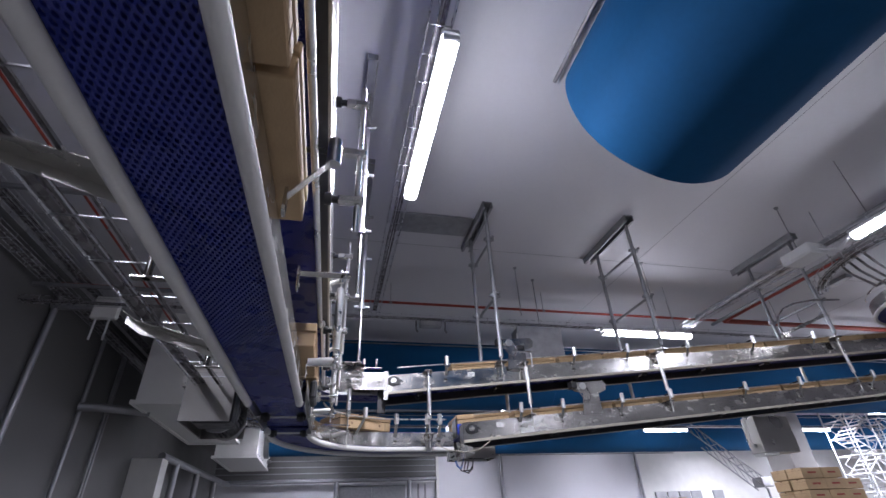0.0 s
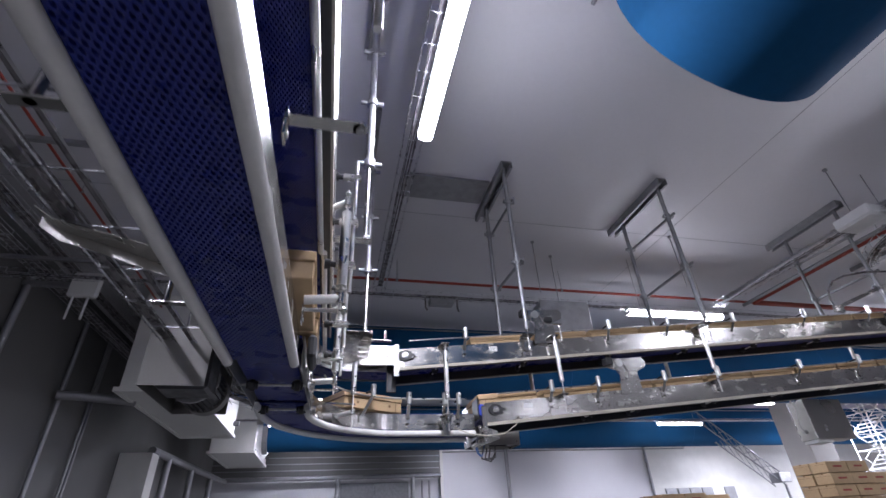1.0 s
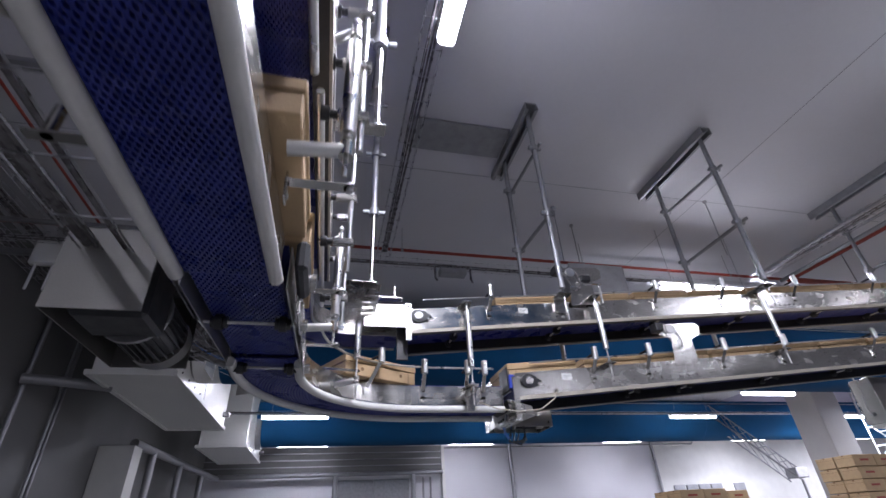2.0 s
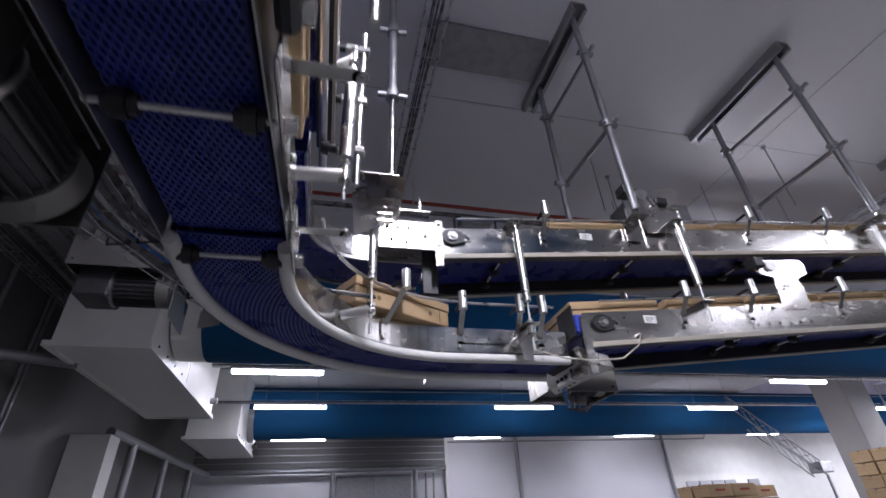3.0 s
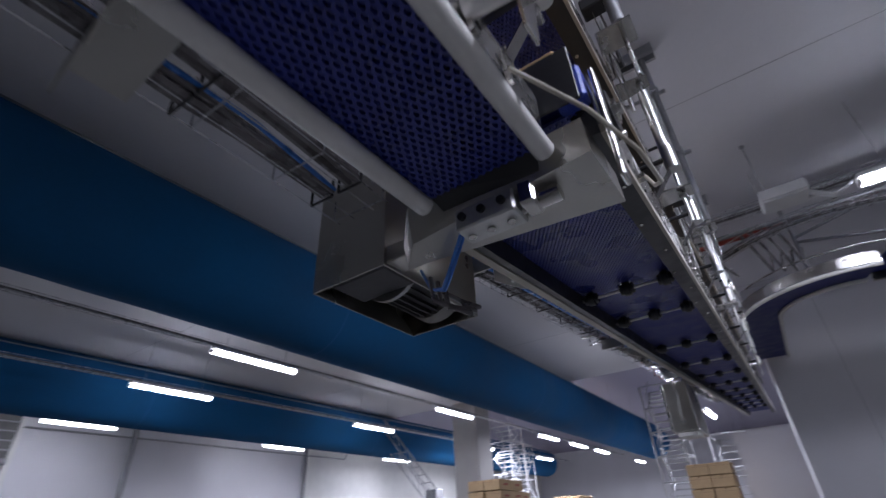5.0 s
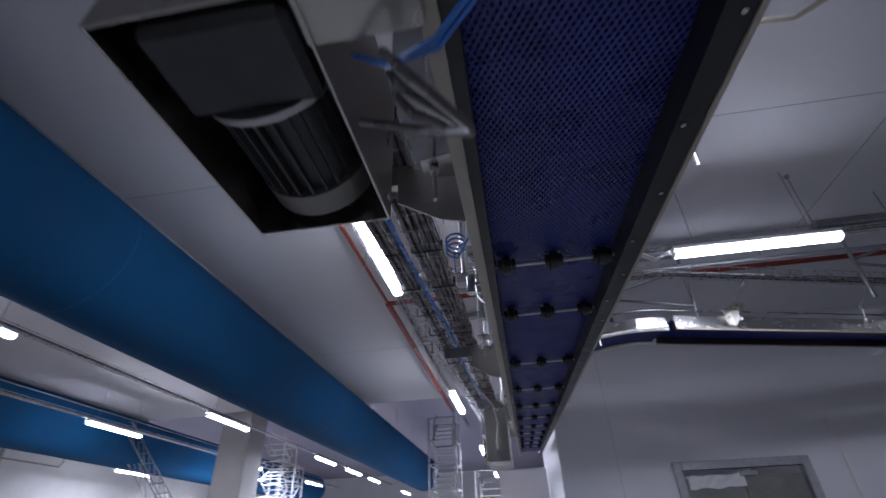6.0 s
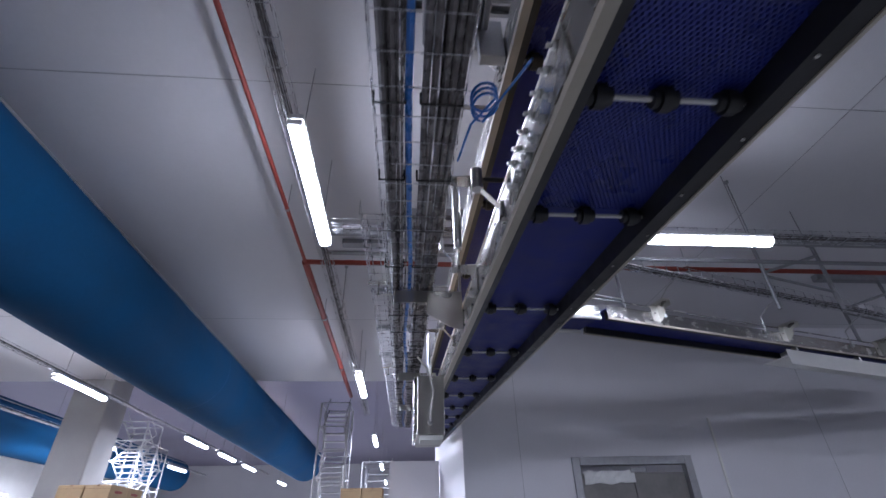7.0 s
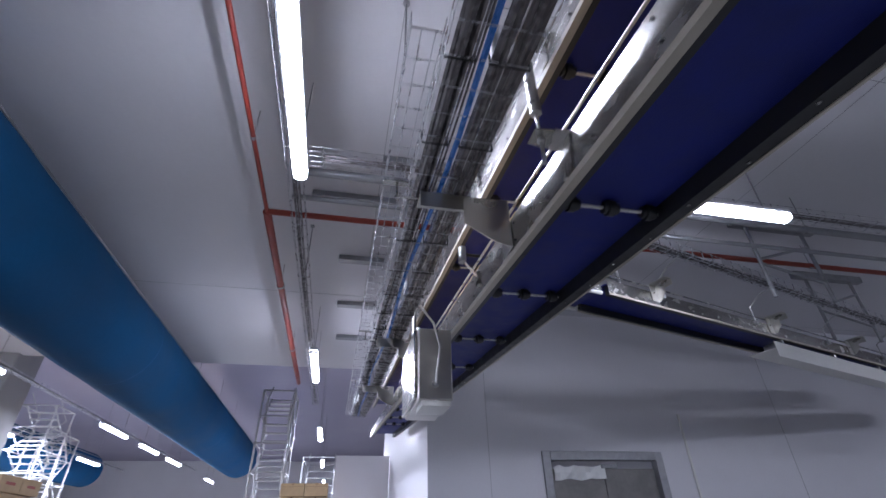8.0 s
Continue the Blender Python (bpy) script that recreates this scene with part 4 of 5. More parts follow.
part("cable", tube(bmesh.new(), [(5.12, 5.81, 2.17), (5.09, 5.81, 2.22), (5.1, 5.79, 2.36), (5.12, 5.82, 2.5), (5.11, 5.9, 2.6)], 0.007, 8), WHITE_PE, t)
part("drip_edge", box(bmesh.new(), 5.15, 5.35, 5.73, 5.88, 2.06, 2.087), PLENUM, t)

t = thing("switch_box", (0, 0, 0), "dull grey steel switch box standing behind the upper conveyor", "cabinet")
part("body", box(bmesh.new(), 2.5, 3.03, 5.78, 5.97, 3.0, 3.52, 0.006), GALV, t)
part("lid", box(bmesh.new(), 2.49, 3.04, 5.757, 5.778, 2.99, 3.53, 0.004), GALV, t)
part("hinge", rod(bmesh.new(), (2.486, 5.768, 3.08), (2.486, 5.768, 3.44), 0.008, 8), STEEL_DULL, t)
for x in (2.56, 2.95):
    part("stand_arm", box(bmesh.new(), x, x + 0.04, FAR + 0.002, 5.79, 2.86, 3.05, 0.003), STEEL_DULL, t)
t = thing("sensor_mount", (0, 0, 0), "black photo sensor with cable on a small steel arm", "sensor")
part("arm", box(bmesh.new(), 2.2, 2.4, NEAR - 0.03, NEAR - 0.012, 3.03, 3.04, 0.002), STEEL, t)
part("head", box(bmesh.new(), 2.23, 2.31, NEAR - 0.05, NEAR - 0.01, 3.042, 3.09, 0.006), BLACK_PE, t)
part("post", rod(bmesh.new(), (2.38, NEAR - 0.02, 2.88), (2.38, NEAR - 0.02, 3.035), 0.008, 8), POLISHED, t)
part("cable", tube(bmesh.new(), [(2.25, NEAR - 0.03, 3.045), (2.21, NEAR - 0.03, 3.0), (2.17, NEAR - 0.02, 2.95), (2.16, NEAR - 0.012, 2.86)], 0.004, 6), CABLE, t)

# ---- the high conveyor that swings away ----
ZD = 3.52
high_path = [(9.4, 5.0, ZD)] + arc(7.44, 4.2, 0.8, 90, 197, 16, ZD) + [(8.4, -2.0, ZD)]
high_bend = level_conveyor(high_path[:-1], "high curved conveyor with blue belt and white guide strips", False, 0.2)
high = wide_conveyor([tuple(Vector(high_path[-2]).lerp(Vector(high_path[-1]), k)) for k in (0.012, 1.0)], "high stainless conveyor with blue belt under the ceiling", 0.0, "high_conveyor")
hp = [(p[0], p[1], p[2]) for p in high_path[6:]]
def shift(path, u, w):
    out = []
    for i, p in enumerate(path):
        a, c = path[max(i - 1, 0)], path[min(i + 1, len(path) - 1)]
        tx, ty = c[0] - a[0], c[1] - a[1]
        k = math.hypot(tx, ty)
        out.append((p[0] - ty / k * u, p[1] + tx / k * u, p[2] + w))
    return out


high_side, high_tray = shift(hp, -0.24, 0.13), shift(hp, -0.55, 0.47)
for k in (0.14, 0.4, 0.66, 0.9):
    a, b = Vector(high_side[-2]).lerp(Vector(high_side[-1]), k), Vector(high_tray[-2]).lerp(Vector(high_tray[-1]), k)
    t = thing("tray_support", tuple(a), "bent stainless rod carrying the tray of the high conveyor", "bracket", "high tray supports")
    part("rod", tube(bmesh.new(), [(0, 0, 0), (0, 0, 0.2), tuple((b - a) * 0.5 + Vector((0, 0, 0.13))), tuple(b - a + Vector((0, 0, 0.0)))], 0.008, 6), STEEL_DULL, t)
    part("clamp", box(bmesh.new(), -0.02, 0.02, -0.02, 0.02, -0.02, 0.02, 0.003), STEEL_DULL, t)
wire_tray(shift(hp, -0.55, 0.48), 0.12, 0.1, 0.17, "wire cable tray along the high conveyor", 0.005, [(0.035, 0, 0.018, CABLE), (0.0, 0, 0.018, CABLE), (-0.035, 0, 0.016, CABLE), (0.015, 0.035, 0.016, CABLE)])
tagged(part("guide_rod", tube(bmesh.new(), shift(hp, -0.2, 0.24), 0.009, 8), STEEL), "slim stainless guide rod over the high conveyor", "guide rail", "guide rods")
for k in (0.12, 0.45, 0.75):
    a, b = Vector(hp[-2]), Vector(hp[-1])
    p = a.lerp(b, k)
    d = (b - a).normalized()
    n = Vector((d.y, -d.x, 0))
    tray_bracket(tuple(p + n * 0.23 + Vector((0, 0, 0.25))), (n.x, n.y), 0.2, 0.2)


# ---- hangers from the ceiling ----
def hanger_frame(x, y0, y1, feet, low):
    """A ceiling channel with two scaffold tubes, clamps and slanting braces."""
    t = thing("hanger_frame", (x, 0, 0), "galvanised hanger frame of ceiling channel, tubes and braces", "hanger", "hanger frames")
    bm = bmesh.new()
    box(bm, -0.055, 0.055, y0 - 0.1, y1 + 0.25, ROOM_TOP - 0.012, ROOM_TOP)
    for s in (-1, 1):
        box(bm, s * 0.055 - 0.004, s * 0.055 + 0.004, y0 - 0.1, y1 + 0.25, ROOM_TOP - 0.085, ROOM_TOP - 0.012)
        box(bm, s * 0.04 - 0.012, s * 0.04 + 0.012, y0 - 0.1, y1 + 0.25, ROOM_TOP - 0.09, ROOM_TOP - 0.085)
    part("channel", bm, GALV, t)
    part("tube", rod(bmesh.new(), (0, y0, feet[0]), (0, y0, ROOM_TOP - 0.012), 0.0215, 14), GALV, t)
    part("tube", rod(bmesh.new(), (0, y1, feet[1]), (0, y1, ROOM_TOP - 0.012), 0.0215, 14), GALV, t)
    for za, zb in ((4.293, 4.315), low):
        part("brace", rod(bmesh.new(), (0.03, y0 - 0.07, za), (0.03, y1 + 0.06, zb), 0.016, 8), GALV, t)
        for yy, zz in ((y0, za), (y1, zb)):
            bm = rod(bmesh.new(), (0, yy, zz - 0.03), (0, yy, zz + 0.03), 0.032, 10)
            rod(bm, (-0.05, yy, zz), (0.06, yy, zz), 0.02, 8)
            part("clamp", bm, GALV, t)
    part("foot_rod", rod(rod(bmesh.new(), (0, y0, feet[0] - 0.25), (0, y0, feet[0]), 0.007, 8), (0, y0, feet[0] - 0.02), (0, y0, feet[0] + 0.02), 0.013, 6), STEEL, t)
    bm = box(bmesh.new(), -0.05, 0.05, y0 - 0.035, y0 + 0.075, feet[0] - 0.05, feet[0] - 0.044)
    box(bm, -0.05, 0.05, y0 + 0.069, y0 + 0.075, feet[0] - 0.16, feet[0] - 0.05)
    part("bent_plate", bm, STEEL, t)
    return t


for x, y0, y1, low in ((2.04, 5.17, 5.8, (3.6, 3.64)), (3.84, 5.14, 5.86, (3.69, 3.69)), (6.3, 5.15, 5.86, (3.8, 3.8))):
    hanger_frame(x, y0, y1, (incline_up(x) + 0.24, incline_up(x) + 0.1), low)


t = thing("stay_bar", (0, 0, 0), "flat pale steel stay bar clamped to the hanger tube", "brace")
part("bar", sweep(bmesh.new(), [(5.62, 5.155, 3.355), (6.31, 5.155, 3.615)], rect(-0.003, 0.003, -0.02, 0.02)), STEEL, t)
part("clamp", rod(bmesh.new(), (6.3, 5.14, 3.58), (6.3, 5.2, 3.64), 0.03, 10), GALV, t)
part("end_clip", box(bmesh.new(), 5.5, 5.62, 5.14, 5.17, 3.28, 3.35, 0.004), STEEL, t)
part("loop_cable", tube(bmesh.new(), [(5.55, 5.16, 3.3), (5.52, 5.16, 3.42), (5.58, 5.17, 3.55), (5.75, 5.2, 3.68), (5.95, 5.2, 3.76), (6.2, 5.15, 3.8), (6.5, 5.05, 3.78)], 0.011, 8), CABLE, t)


def hanging_post(x, y, z0, w=0.0215, channel=True):
    t = thing("hanging_post", (x, y, 0), "galvanised tube post hung from the ceiling beside the belt", "hanger", "hanging posts")
    part("tube", rod(bmesh.new(), (0, 0, z0 + 0.5), (0, 0, ROOM_TOP), w, 12), GALV, t)
    part("sleeve", rod(bmesh.new(), (0, 0, z0), (0, 0, z0 + 0.5), 0.014, 12), STEEL, t)
    for z in (z0 + 0.5, z0 + 1.0, z0 + 1.5):
        bm = rod(bmesh.new(), (0, 0, z - 0.025), (0, 0, z + 0.025), w * 1.5, 10)
        rod(bm, (-0.07, 0, z), (0.07, 0, z), 0.015, 8)
        part("clamp", bm, GALV, t)
    part("nut", rod(bmesh.new(), (0, 0, z0 - 0.01), (0, 0, z0 + 0.015), 0.016, 6), STEEL_DULL, t)
    part("lower_plate", box(bmesh.new(), -0.16, 0.03, -0.03, 0.03, z0 - 0.016, z0 - 0.01, 0.002), STEEL, t)
    if channel:
        part("channel", box(bmesh.new(), -0.04, 0.04, -0.35, 0.35, ROOM_TOP - 0.07, ROOM_TOP - 0.001, 0.004), GALV, t)
    return t


for x, y, z in ((0.57, 1.6, 2.8), (0.585, 3.74, 2.8), (0.675, 4.93, 2.78)):
    hanging_post(x, y, z)


def ladder_post(x, y):
    """The slim steel posts that run up beside the belts with swivel clamps."""
    t = thing("guide_post", (x, y, 0), "polished upright post with swivel clamps and black knobs", "post", "guide posts")
    part("post", rod(bmesh.new(), (0, 0, 2.3), (0, 0, 2.95), 0.009, 10), POLISHED, t)
    for z in (2.42, 2.62, 2.86):
        c = part("swivel_clamp", box(bmesh.new(), -0.06, 0.02, -0.014, 0.014, z - 0.014, z + 0.014, 0.004), STEEL, t)
        part("knob", rod(rod(bmesh.new(), (-0.058, 0, z), (-0.08, 0, z), 0.012, 10), (-0.078, 0, z), (-0.1, 0, z), 0.02, 10), BLACK_PE, c)
    return t


for y in (2.26, 3.35, 3.95, 4.42):
    ladder_post(0.515, y)


# ---- lamps ----
def tube_lamp(x, y, z, along_x=True, length=1.5, watts=TUBE_WATTS, spill=0.08):
    t = thing("tube_lamp", (x, y, z), "white tubular batten lamp, lit, hung from the ceiling", "ceiling lamp", "batten lamps")
    if not along_x:
        t.rotation_euler.z = radians(90)
    h = length / 2
    part("lamp_body", box(bmesh.new(), -h, h, -0.055, 0.055, 0.04, 0.085, 0.01), LAMP_BODY, t)
    part("diffuser", sweep(bmesh.new(), [(-h + 0.02, 0, 0), (h - 0.02, 0, 0)], [(0.05, 0.038), (0.05, 0.004), (0.038, -0.012), (0.018, -0.02), (-0.018, -0.02), (-0.038, -0.012), (-0.05, 0.004), (-0.05, 0.038)]), LAMP_ON, t, "glowing white diffuser")
    for s in (-1, 1):
        part("end_cap", box(bmesh.new(), s * (h - 0.012) - 0.012, s * (h - 0.012) + 0.012, -0.05, 0.05, -0.012, 0.03, 0.004), LAMP_BODY, t)
        part("suspension", rod(bmesh.new(), (s * h * 0.7, 0, 0.1), (s * h * 0.7, 0, (ROOM_TOP if x < 13 else 5.5) - z), 0.004, 5), GALV, t)
    d = bpy.data.lights.new("tube_light", "AREA")
    d.shape, d.size, d.size_y, d.energy, d.color = "RECTANGLE", length - 0.1, 0.12, watts, TUBE_COLOUR
    lo = new("tube_light", d)
    lo.parent = t
    lo.location = (0, 0, -0.03)
    for s in (-1, 1) if x < 13 else ():
        d = bpy.data.lights.new("tube_side_light", "AREA")
        d.shape, d.size, d.size_y, d.energy, d.color = "RECTANGLE", length - 0.1, 0.05, watts * spill, TUBE_COLOUR
        lo = new("tube_side_light", d)
        lo.parent = t
        lo.matrix_basis = pose(0, s * 0.056, 0.012, s * 90, 0, 0)
    return t


LAMP_Z = 3.9
for xs, y in (((4.985, 10.38, 15.9, 21.3, 26.7), 6.76), ((-0.34, 5.045, 10.54, 15.9, 18.5, 21.0, 26.5), 11.55), ((-0.25, 5.08, 10.43, 15.9, 21.0), 14.06), ((-0.2, 5.1, 10.6, 15.9, 21.0), 18.0)):
    for x in xs:
        tube_lamp(x, y, LAMP_Z, True, 1.5, TUBE_WATTS * ((1.2 if y > 17 else 2.2 if y < 8 else 4.6) if x > 13 else 0.85 if y < 8 else 0.28 if x < 0 else 0.42))
tube_lamp(0.983, 3.345, LAMP_Z, False, 1.5, TUBE_WATTS * 1.65, 0.1)
# Unseen fill lamps, added to brighten the side tray, hood and west wall.
for y in (-1.3, -4.6):
    tube_lamp(-1.6, y, LAMP_Z, False, 1.5, TUBE_WATTS * 0.36, 0.12)
tube_lamp(1.0, -2.2, LAMP_Z, False, 1.5, TUBE_WATTS * 0.9, 0.05)
tube_lamp(5.53, 3.24, LAMP_Z, False, 1.5, TUBE_WATTS * 0.45, 0.03)
tube_lamp(5.53, -2.2, LAMP_Z, False, 1.5, TUBE_WATTS * 0.4, 0.02)
two = [(0.02, 0.0, 0.01, CABLE), (-0.02, 0, 0.01, CABLE), (0.0, 0, 0.007, CABLE)]
wire_tray([(-3.1, 6.82, 4.0), (13.2, 6.82, 4.0)], 0.12, 0.05, 0.2, "galvanised wire tray above the lamp row", 0.003, two)
wire_tray([(0.92, -6, 4.0), (0.92, 6.75, 4.0)], 0.14, 0.05, 0.2, "galvanised wire tray above the lamp row", 0.003, two)
wire_tray([(5.62, -6, 4.02), (5.62, 6.75, 4.02)], 0.16, 0.05, 0.2, "galvanised wire tray above the lamp row", 0.003, two)
for y in (11.57, 14.08, 18.03):
    wire_tray([(-3.0, y, 4.0), (24, y, 4.0)], 0.1, 0.05, 0.35, "galvanised wire tray above the lamp row", 0.004, [(0.0, 0.0, 0.02, CABLE)])
t = thing("junction_box", (0, 0, 0), "grey junction box with hanging cable ends under the wire tray", "junction box")
part("body", box(bmesh.new(), 1.55, 1.85, 6.76, 6.88, 3.9, 3.98, 0.01), GALV, t)
for x in (1.5, 1.9):
    part("hook", tube(bmesh.new(), [(x, 6.8, 3.98), (x, 6.8, 3.86), (x + 0.02, 6.8, 3.82)], 0.012, 6), CABLE, t)


t = thing("junction_box", (5.5, 4.5, 3.95), "pale junction box with looping cables at the lamp tray", "junction box")
part("body", box(bmesh.new(), -0.13, 0.13, -0.18, 0.18, 0.0, 0.11, 0.012), LAMP_BODY, t)
part("lid", box(bmesh.new(), -0.12, 0.12, -0.17, 0.17, -0.014, -0.001, 0.006), LAMP_BODY, t)
for k in range(2):
    part("cable", tube(bmesh.new(), [(0.05 * k, -0.17, 0.04), (0.05 * k, -0.25, -0.02), (0.03 + 0.05 * k, -0.34, -0.06), (0.05, -0.44, -0.02), (0.05, -0.5, 0.02)], 0.012, 6), LAMP_BODY, t)


# ---- pipes and ceiling fittings ----
def pipe(pts, r, mat, label, name="pipe", hangers=()):
    t = thing(name, (0, 0, 0), label, "pipe", "pipes")
    part("run", tube(bmesh.new(), pts, r, 12), mat, t)
    for p in hangers:
        part("drop_rod", rod(bmesh.new(), p, (p[0], p[1], ROOM_TOP), 0.005, 5), GALV, t)
        part("pipe_ring", rod(bmesh.new(), (p[0] - 0.015, p[1], p[2]), (p[0] + 0.015, p[1], p[2]), r * 1.25, 12), GALV, t)
    return t


pipe([(-3.1, 7.22, 4.43), (6.95, 7.22, 4.43)], 0.02, RED_PIPE, "thin red sprinkler pipe under the ceiling", "sprinkler_pipe", [(x, 7.22, 4.43) for x in (-1.5, 1.2, 3.6, 5.9)])
pipe([(6.95, 7.22, 4.43), (13.1, 7.22, 4.43)], 0.042, RED_PIPE, "thick red sprinkler main under the ceiling", "sprinkler_pipe", [(x, 7.22, 4.43) for x in (8.6, 11.0)])
pipe([(6.95, 7.22, 4.43), (6.95, -6.0, 4.43)], 0.032, RED_PIPE, "red sprinkler branch pipe under the ceiling", "sprinkler_pipe", [(6.95, y, 4.43) for y in (5.2, 2.4, 0.5)])
slab("ceiling_panel", 1.05, 1.96, 5.4, 5.78, ROOM_TOP - 0.03, ROOM_TOP - 0.004, GALV, "grey blanking sheet fixed under the ceiling", "panel")
for y0, y1 in ((2.05, 2.056), (6.1, 6.106)):
    slab("ceiling_joint", -3.2, 13.2, y0, y1, ROOM_TOP - 0.003, ROOM_TOP - 0.001, GALV, "thin dark joint between ceiling panels", "joint")
for x in (-0.2, 4.6, 9.4):
    slab("ceiling_joint", x, x + 0.006, -7, 20, ROOM_TOP - 0.003, ROOM_TOP - 0.001, GALV, "thin dark joint between ceiling panels", "joint")


def ceiling_beam(x, y0, y1):
    """A bolted steel channel under the ceiling with short drop tubes and cross braces."""
    t = thing("ceiling_beam", (x, 0, 0), "dark steel channel under the ceiling with drop tubes", "steel beam", "ceiling beams")
    part("channel", box(bmesh.new(), -0.05, 0.05, y0, y1, ROOM_TOP - 0.1, ROOM_TOP - 0.001, 0.006), GALV, t)
    for y in (y0 + 0.2, y1 - 0.2):
        part("drop_tube", rod(bmesh.new(), (0, y, 3.72), (0, y, ROOM_TOP - 0.1), 0.022, 10), GALV, t)
    part("brace", rod(bmesh.new(), (0, y0 + 0.2, 4.45), (0, y1 - 0.2, 4.2), 0.018, 8), GALV, t)
    part("brace", rod(bmesh.new(), (0, y0 + 0.2, 3.95), (0, y1 - 0.2, 4.15), 0.018, 8), GALV, t)


ceiling_beam(6.6, 0.7, 1.9)
ceiling_beam(7.6, -1.2, 0.0)
ceiling_beam(6.9, 3.2, 4.6)
pipe([(6.1, 6.9, 4.3), (6.1, -6, 4.3)], 0.04, PIPE_GREY, "grey conduit pipe under the ceiling", "conduit", [(6.1, y, 4.3) for y in (4.6, 1.5)])
pipe([(6.35, 6.9, 4.2), (6.35, -6, 4.2)], 0.025, PIPE_GREY, "thin grey conduit under the ceiling", "conduit")
for k in range(4):
    tagged(part("hanging_cable", tube(bmesh.new(), [(6.5, 4.9 - 0.1 * k, 4.3), (6.55, 4.8 - 0.1 * k, 4.0), (6.7, 4.72 - 0.1 * k, 3.82 - 0.03 * k), (6.95, 4.7 - 0.1 * k, 3.9), (7.1, 4.65 - 0.1 * k, 4.15)], 0.016, 8), CABLE), "thick dark cable looping down from the ceiling", "cable", "hanging cables")
for x, y, z in ((2.9, 6.5, 4.0), (4.7, 6.1, 4.0), (5.6, 4.6, 4.05), (5.62, 2.6, 4.05), (-0.4, 6.82, 4.0), (7.6, 6.82, 4.0), (3.3, 6.82, 4.0)):
    tagged(part("drop_rod", rod(rod(bmesh.new(), (x, y, z), (x, y, ROOM_TOP), 0.006, 6), (x, y, ROOM_TOP - 0.02), (x, y, ROOM_TOP - 0.001), 0.025, 8), GALV), "thin threaded drop rod from the ceiling", "rod", "drop rods")
t = thing("ceiling_channel", (0, 0, 0), "short grey channels fixed across under the ceiling", "steel channel")
for k, x in enumerate((6.9, 8.2, 9.6, 11.0)):
    part("channel", box(bmesh.new(), x, x + 0.12, 5.9, 6.5 if k else 6.8, ROOM_TOP - 0.07, ROOM_TOP - 0.001, 0.006), GALV, t)


# ---- textile ducts ----
def textile_duct(a, b, r, top):
    t = thing("textile_duct", (0, 0, 0), "round blue textile air duct hanging below the ceiling", "air duct", "air ducts")
    a, b = Vector(a), Vector(b)
    d = (b - a).normalized()
    side = d.cross(Vector((0, 0, 1)))
    rr = random.Random(int(b.x * 10))
    bm = bmesh.new()
    n = int((b - a).length / 0.35)
    seg = 48
    rings = []
    for i in range(n + 1):
        c = a.lerp(b, i / n)
        ph = [rr.uniform(0, 6.28) for _ in range(3)]
        ring = []
        for k in range(seg):
            an = 2 * math.pi * k / seg
            q = r * (1 + 0.004 * math.sin(3 * an + ph[0]) + 0.003 * math.sin(7 * an + ph[1]))
            ring.append(bm.verts.new(c + side * (q * math.cos(an)) + Vector((0, 0, q * math.sin(an)))))
        rings.append(ring)
    for r0, r1 in zip(rings, rings[1:]):
        for k in range(seg):
            f = bm.faces.new((r0[k], r0[(k + 1) % seg], r1[(k + 1) % seg], r1[k]))
            f.smooth = True
    for k in range(1, 6):
        an = math.radians(15 * k)
        c, q = b + d * (0.75 * r * math.sin(an)), r * math.cos(an)
        ring = [bm.verts.new(c + side * (q * math.cos(2 * math.pi * i / seg)) + Vector((0, 0, q * math.sin(2 * math.pi * i / seg)))) for i in range(seg)]
        for i in range(seg):
            bm.faces.new((rings[-1][i], rings[-1][(i + 1) % seg], ring[(i + 1) % seg], ring[i])).smooth = True
        rings.append(ring)
    tip = bm.verts.new(b + d * (0.75 * r))
    tail = bm.verts.new(a)
    for k in range(seg):
        bm.faces.new((rings[-1][k], rings[-1][(k + 1) % seg], tip))
        bm.faces.new((rings[0][(k + 1) % seg], rings[0][k], tail))
    part("duct_skin", bm, DUCT, t)
    m = max(2, int((b - a).length / 5.5))
    for i in range(1, m):
        c = a.lerp(b, i / m)
        part("seam", rod(bmesh.new(), c - d * 0.008, c + d * 0.008, r + 0.006, 48, False), DUCT_SEAM, t)
    part("hanging_rail", rod(bmesh.new(), a + side * r * 0.72 + Vector((0, 0, r * 0.72)), b + side * r * 0.72 + Vector((0, 0, r * 0.72)), 0.012, 6), GALV, t)
    for i in range(int((b - a).length / 2.4)):
        c = a + d * (1.0 + 2.4 * i) + Vector((0, 0, r * 0.98))
        part("hanger_wire", rod(bmesh.new(), c, Vector((c.x, c.y, top if c.x < 13.2 else 5.5)), 0.004, 4), GALV, t)
    return t


textile_duct((-1.03, 9.58, 4.07), (21.2, 9.58, 4.07), 0.61, ROOM_TOP)
textile_duct((-1.3, 15.8, 4.16), (25.0, 15.8, 4.16), 0.6, ROOM_TOP)
textile_duct((2.6, 3.0, 4.08), (2.6, -6.5, 4.08), 0.68, ROOM_TOP)
tagged(part("duct_track", rod(bmesh.new(), (2.1, 3.35, ROOM_TOP - 0.03), (2.1, -6, ROOM_TOP - 0.03), 0.018, 8), GALV), "grey hanging track beside the blue duct", "track")

# ---- column and plenums ----
col = thing("column", (0, 0, 0), "grey painted square concrete column", "column", kind="structure")
part("shaft", box(bmesh.new(), 12.85, 13.65, 12.4, 13.2, 0, 5.5, 0.02), CONCRETE, col)


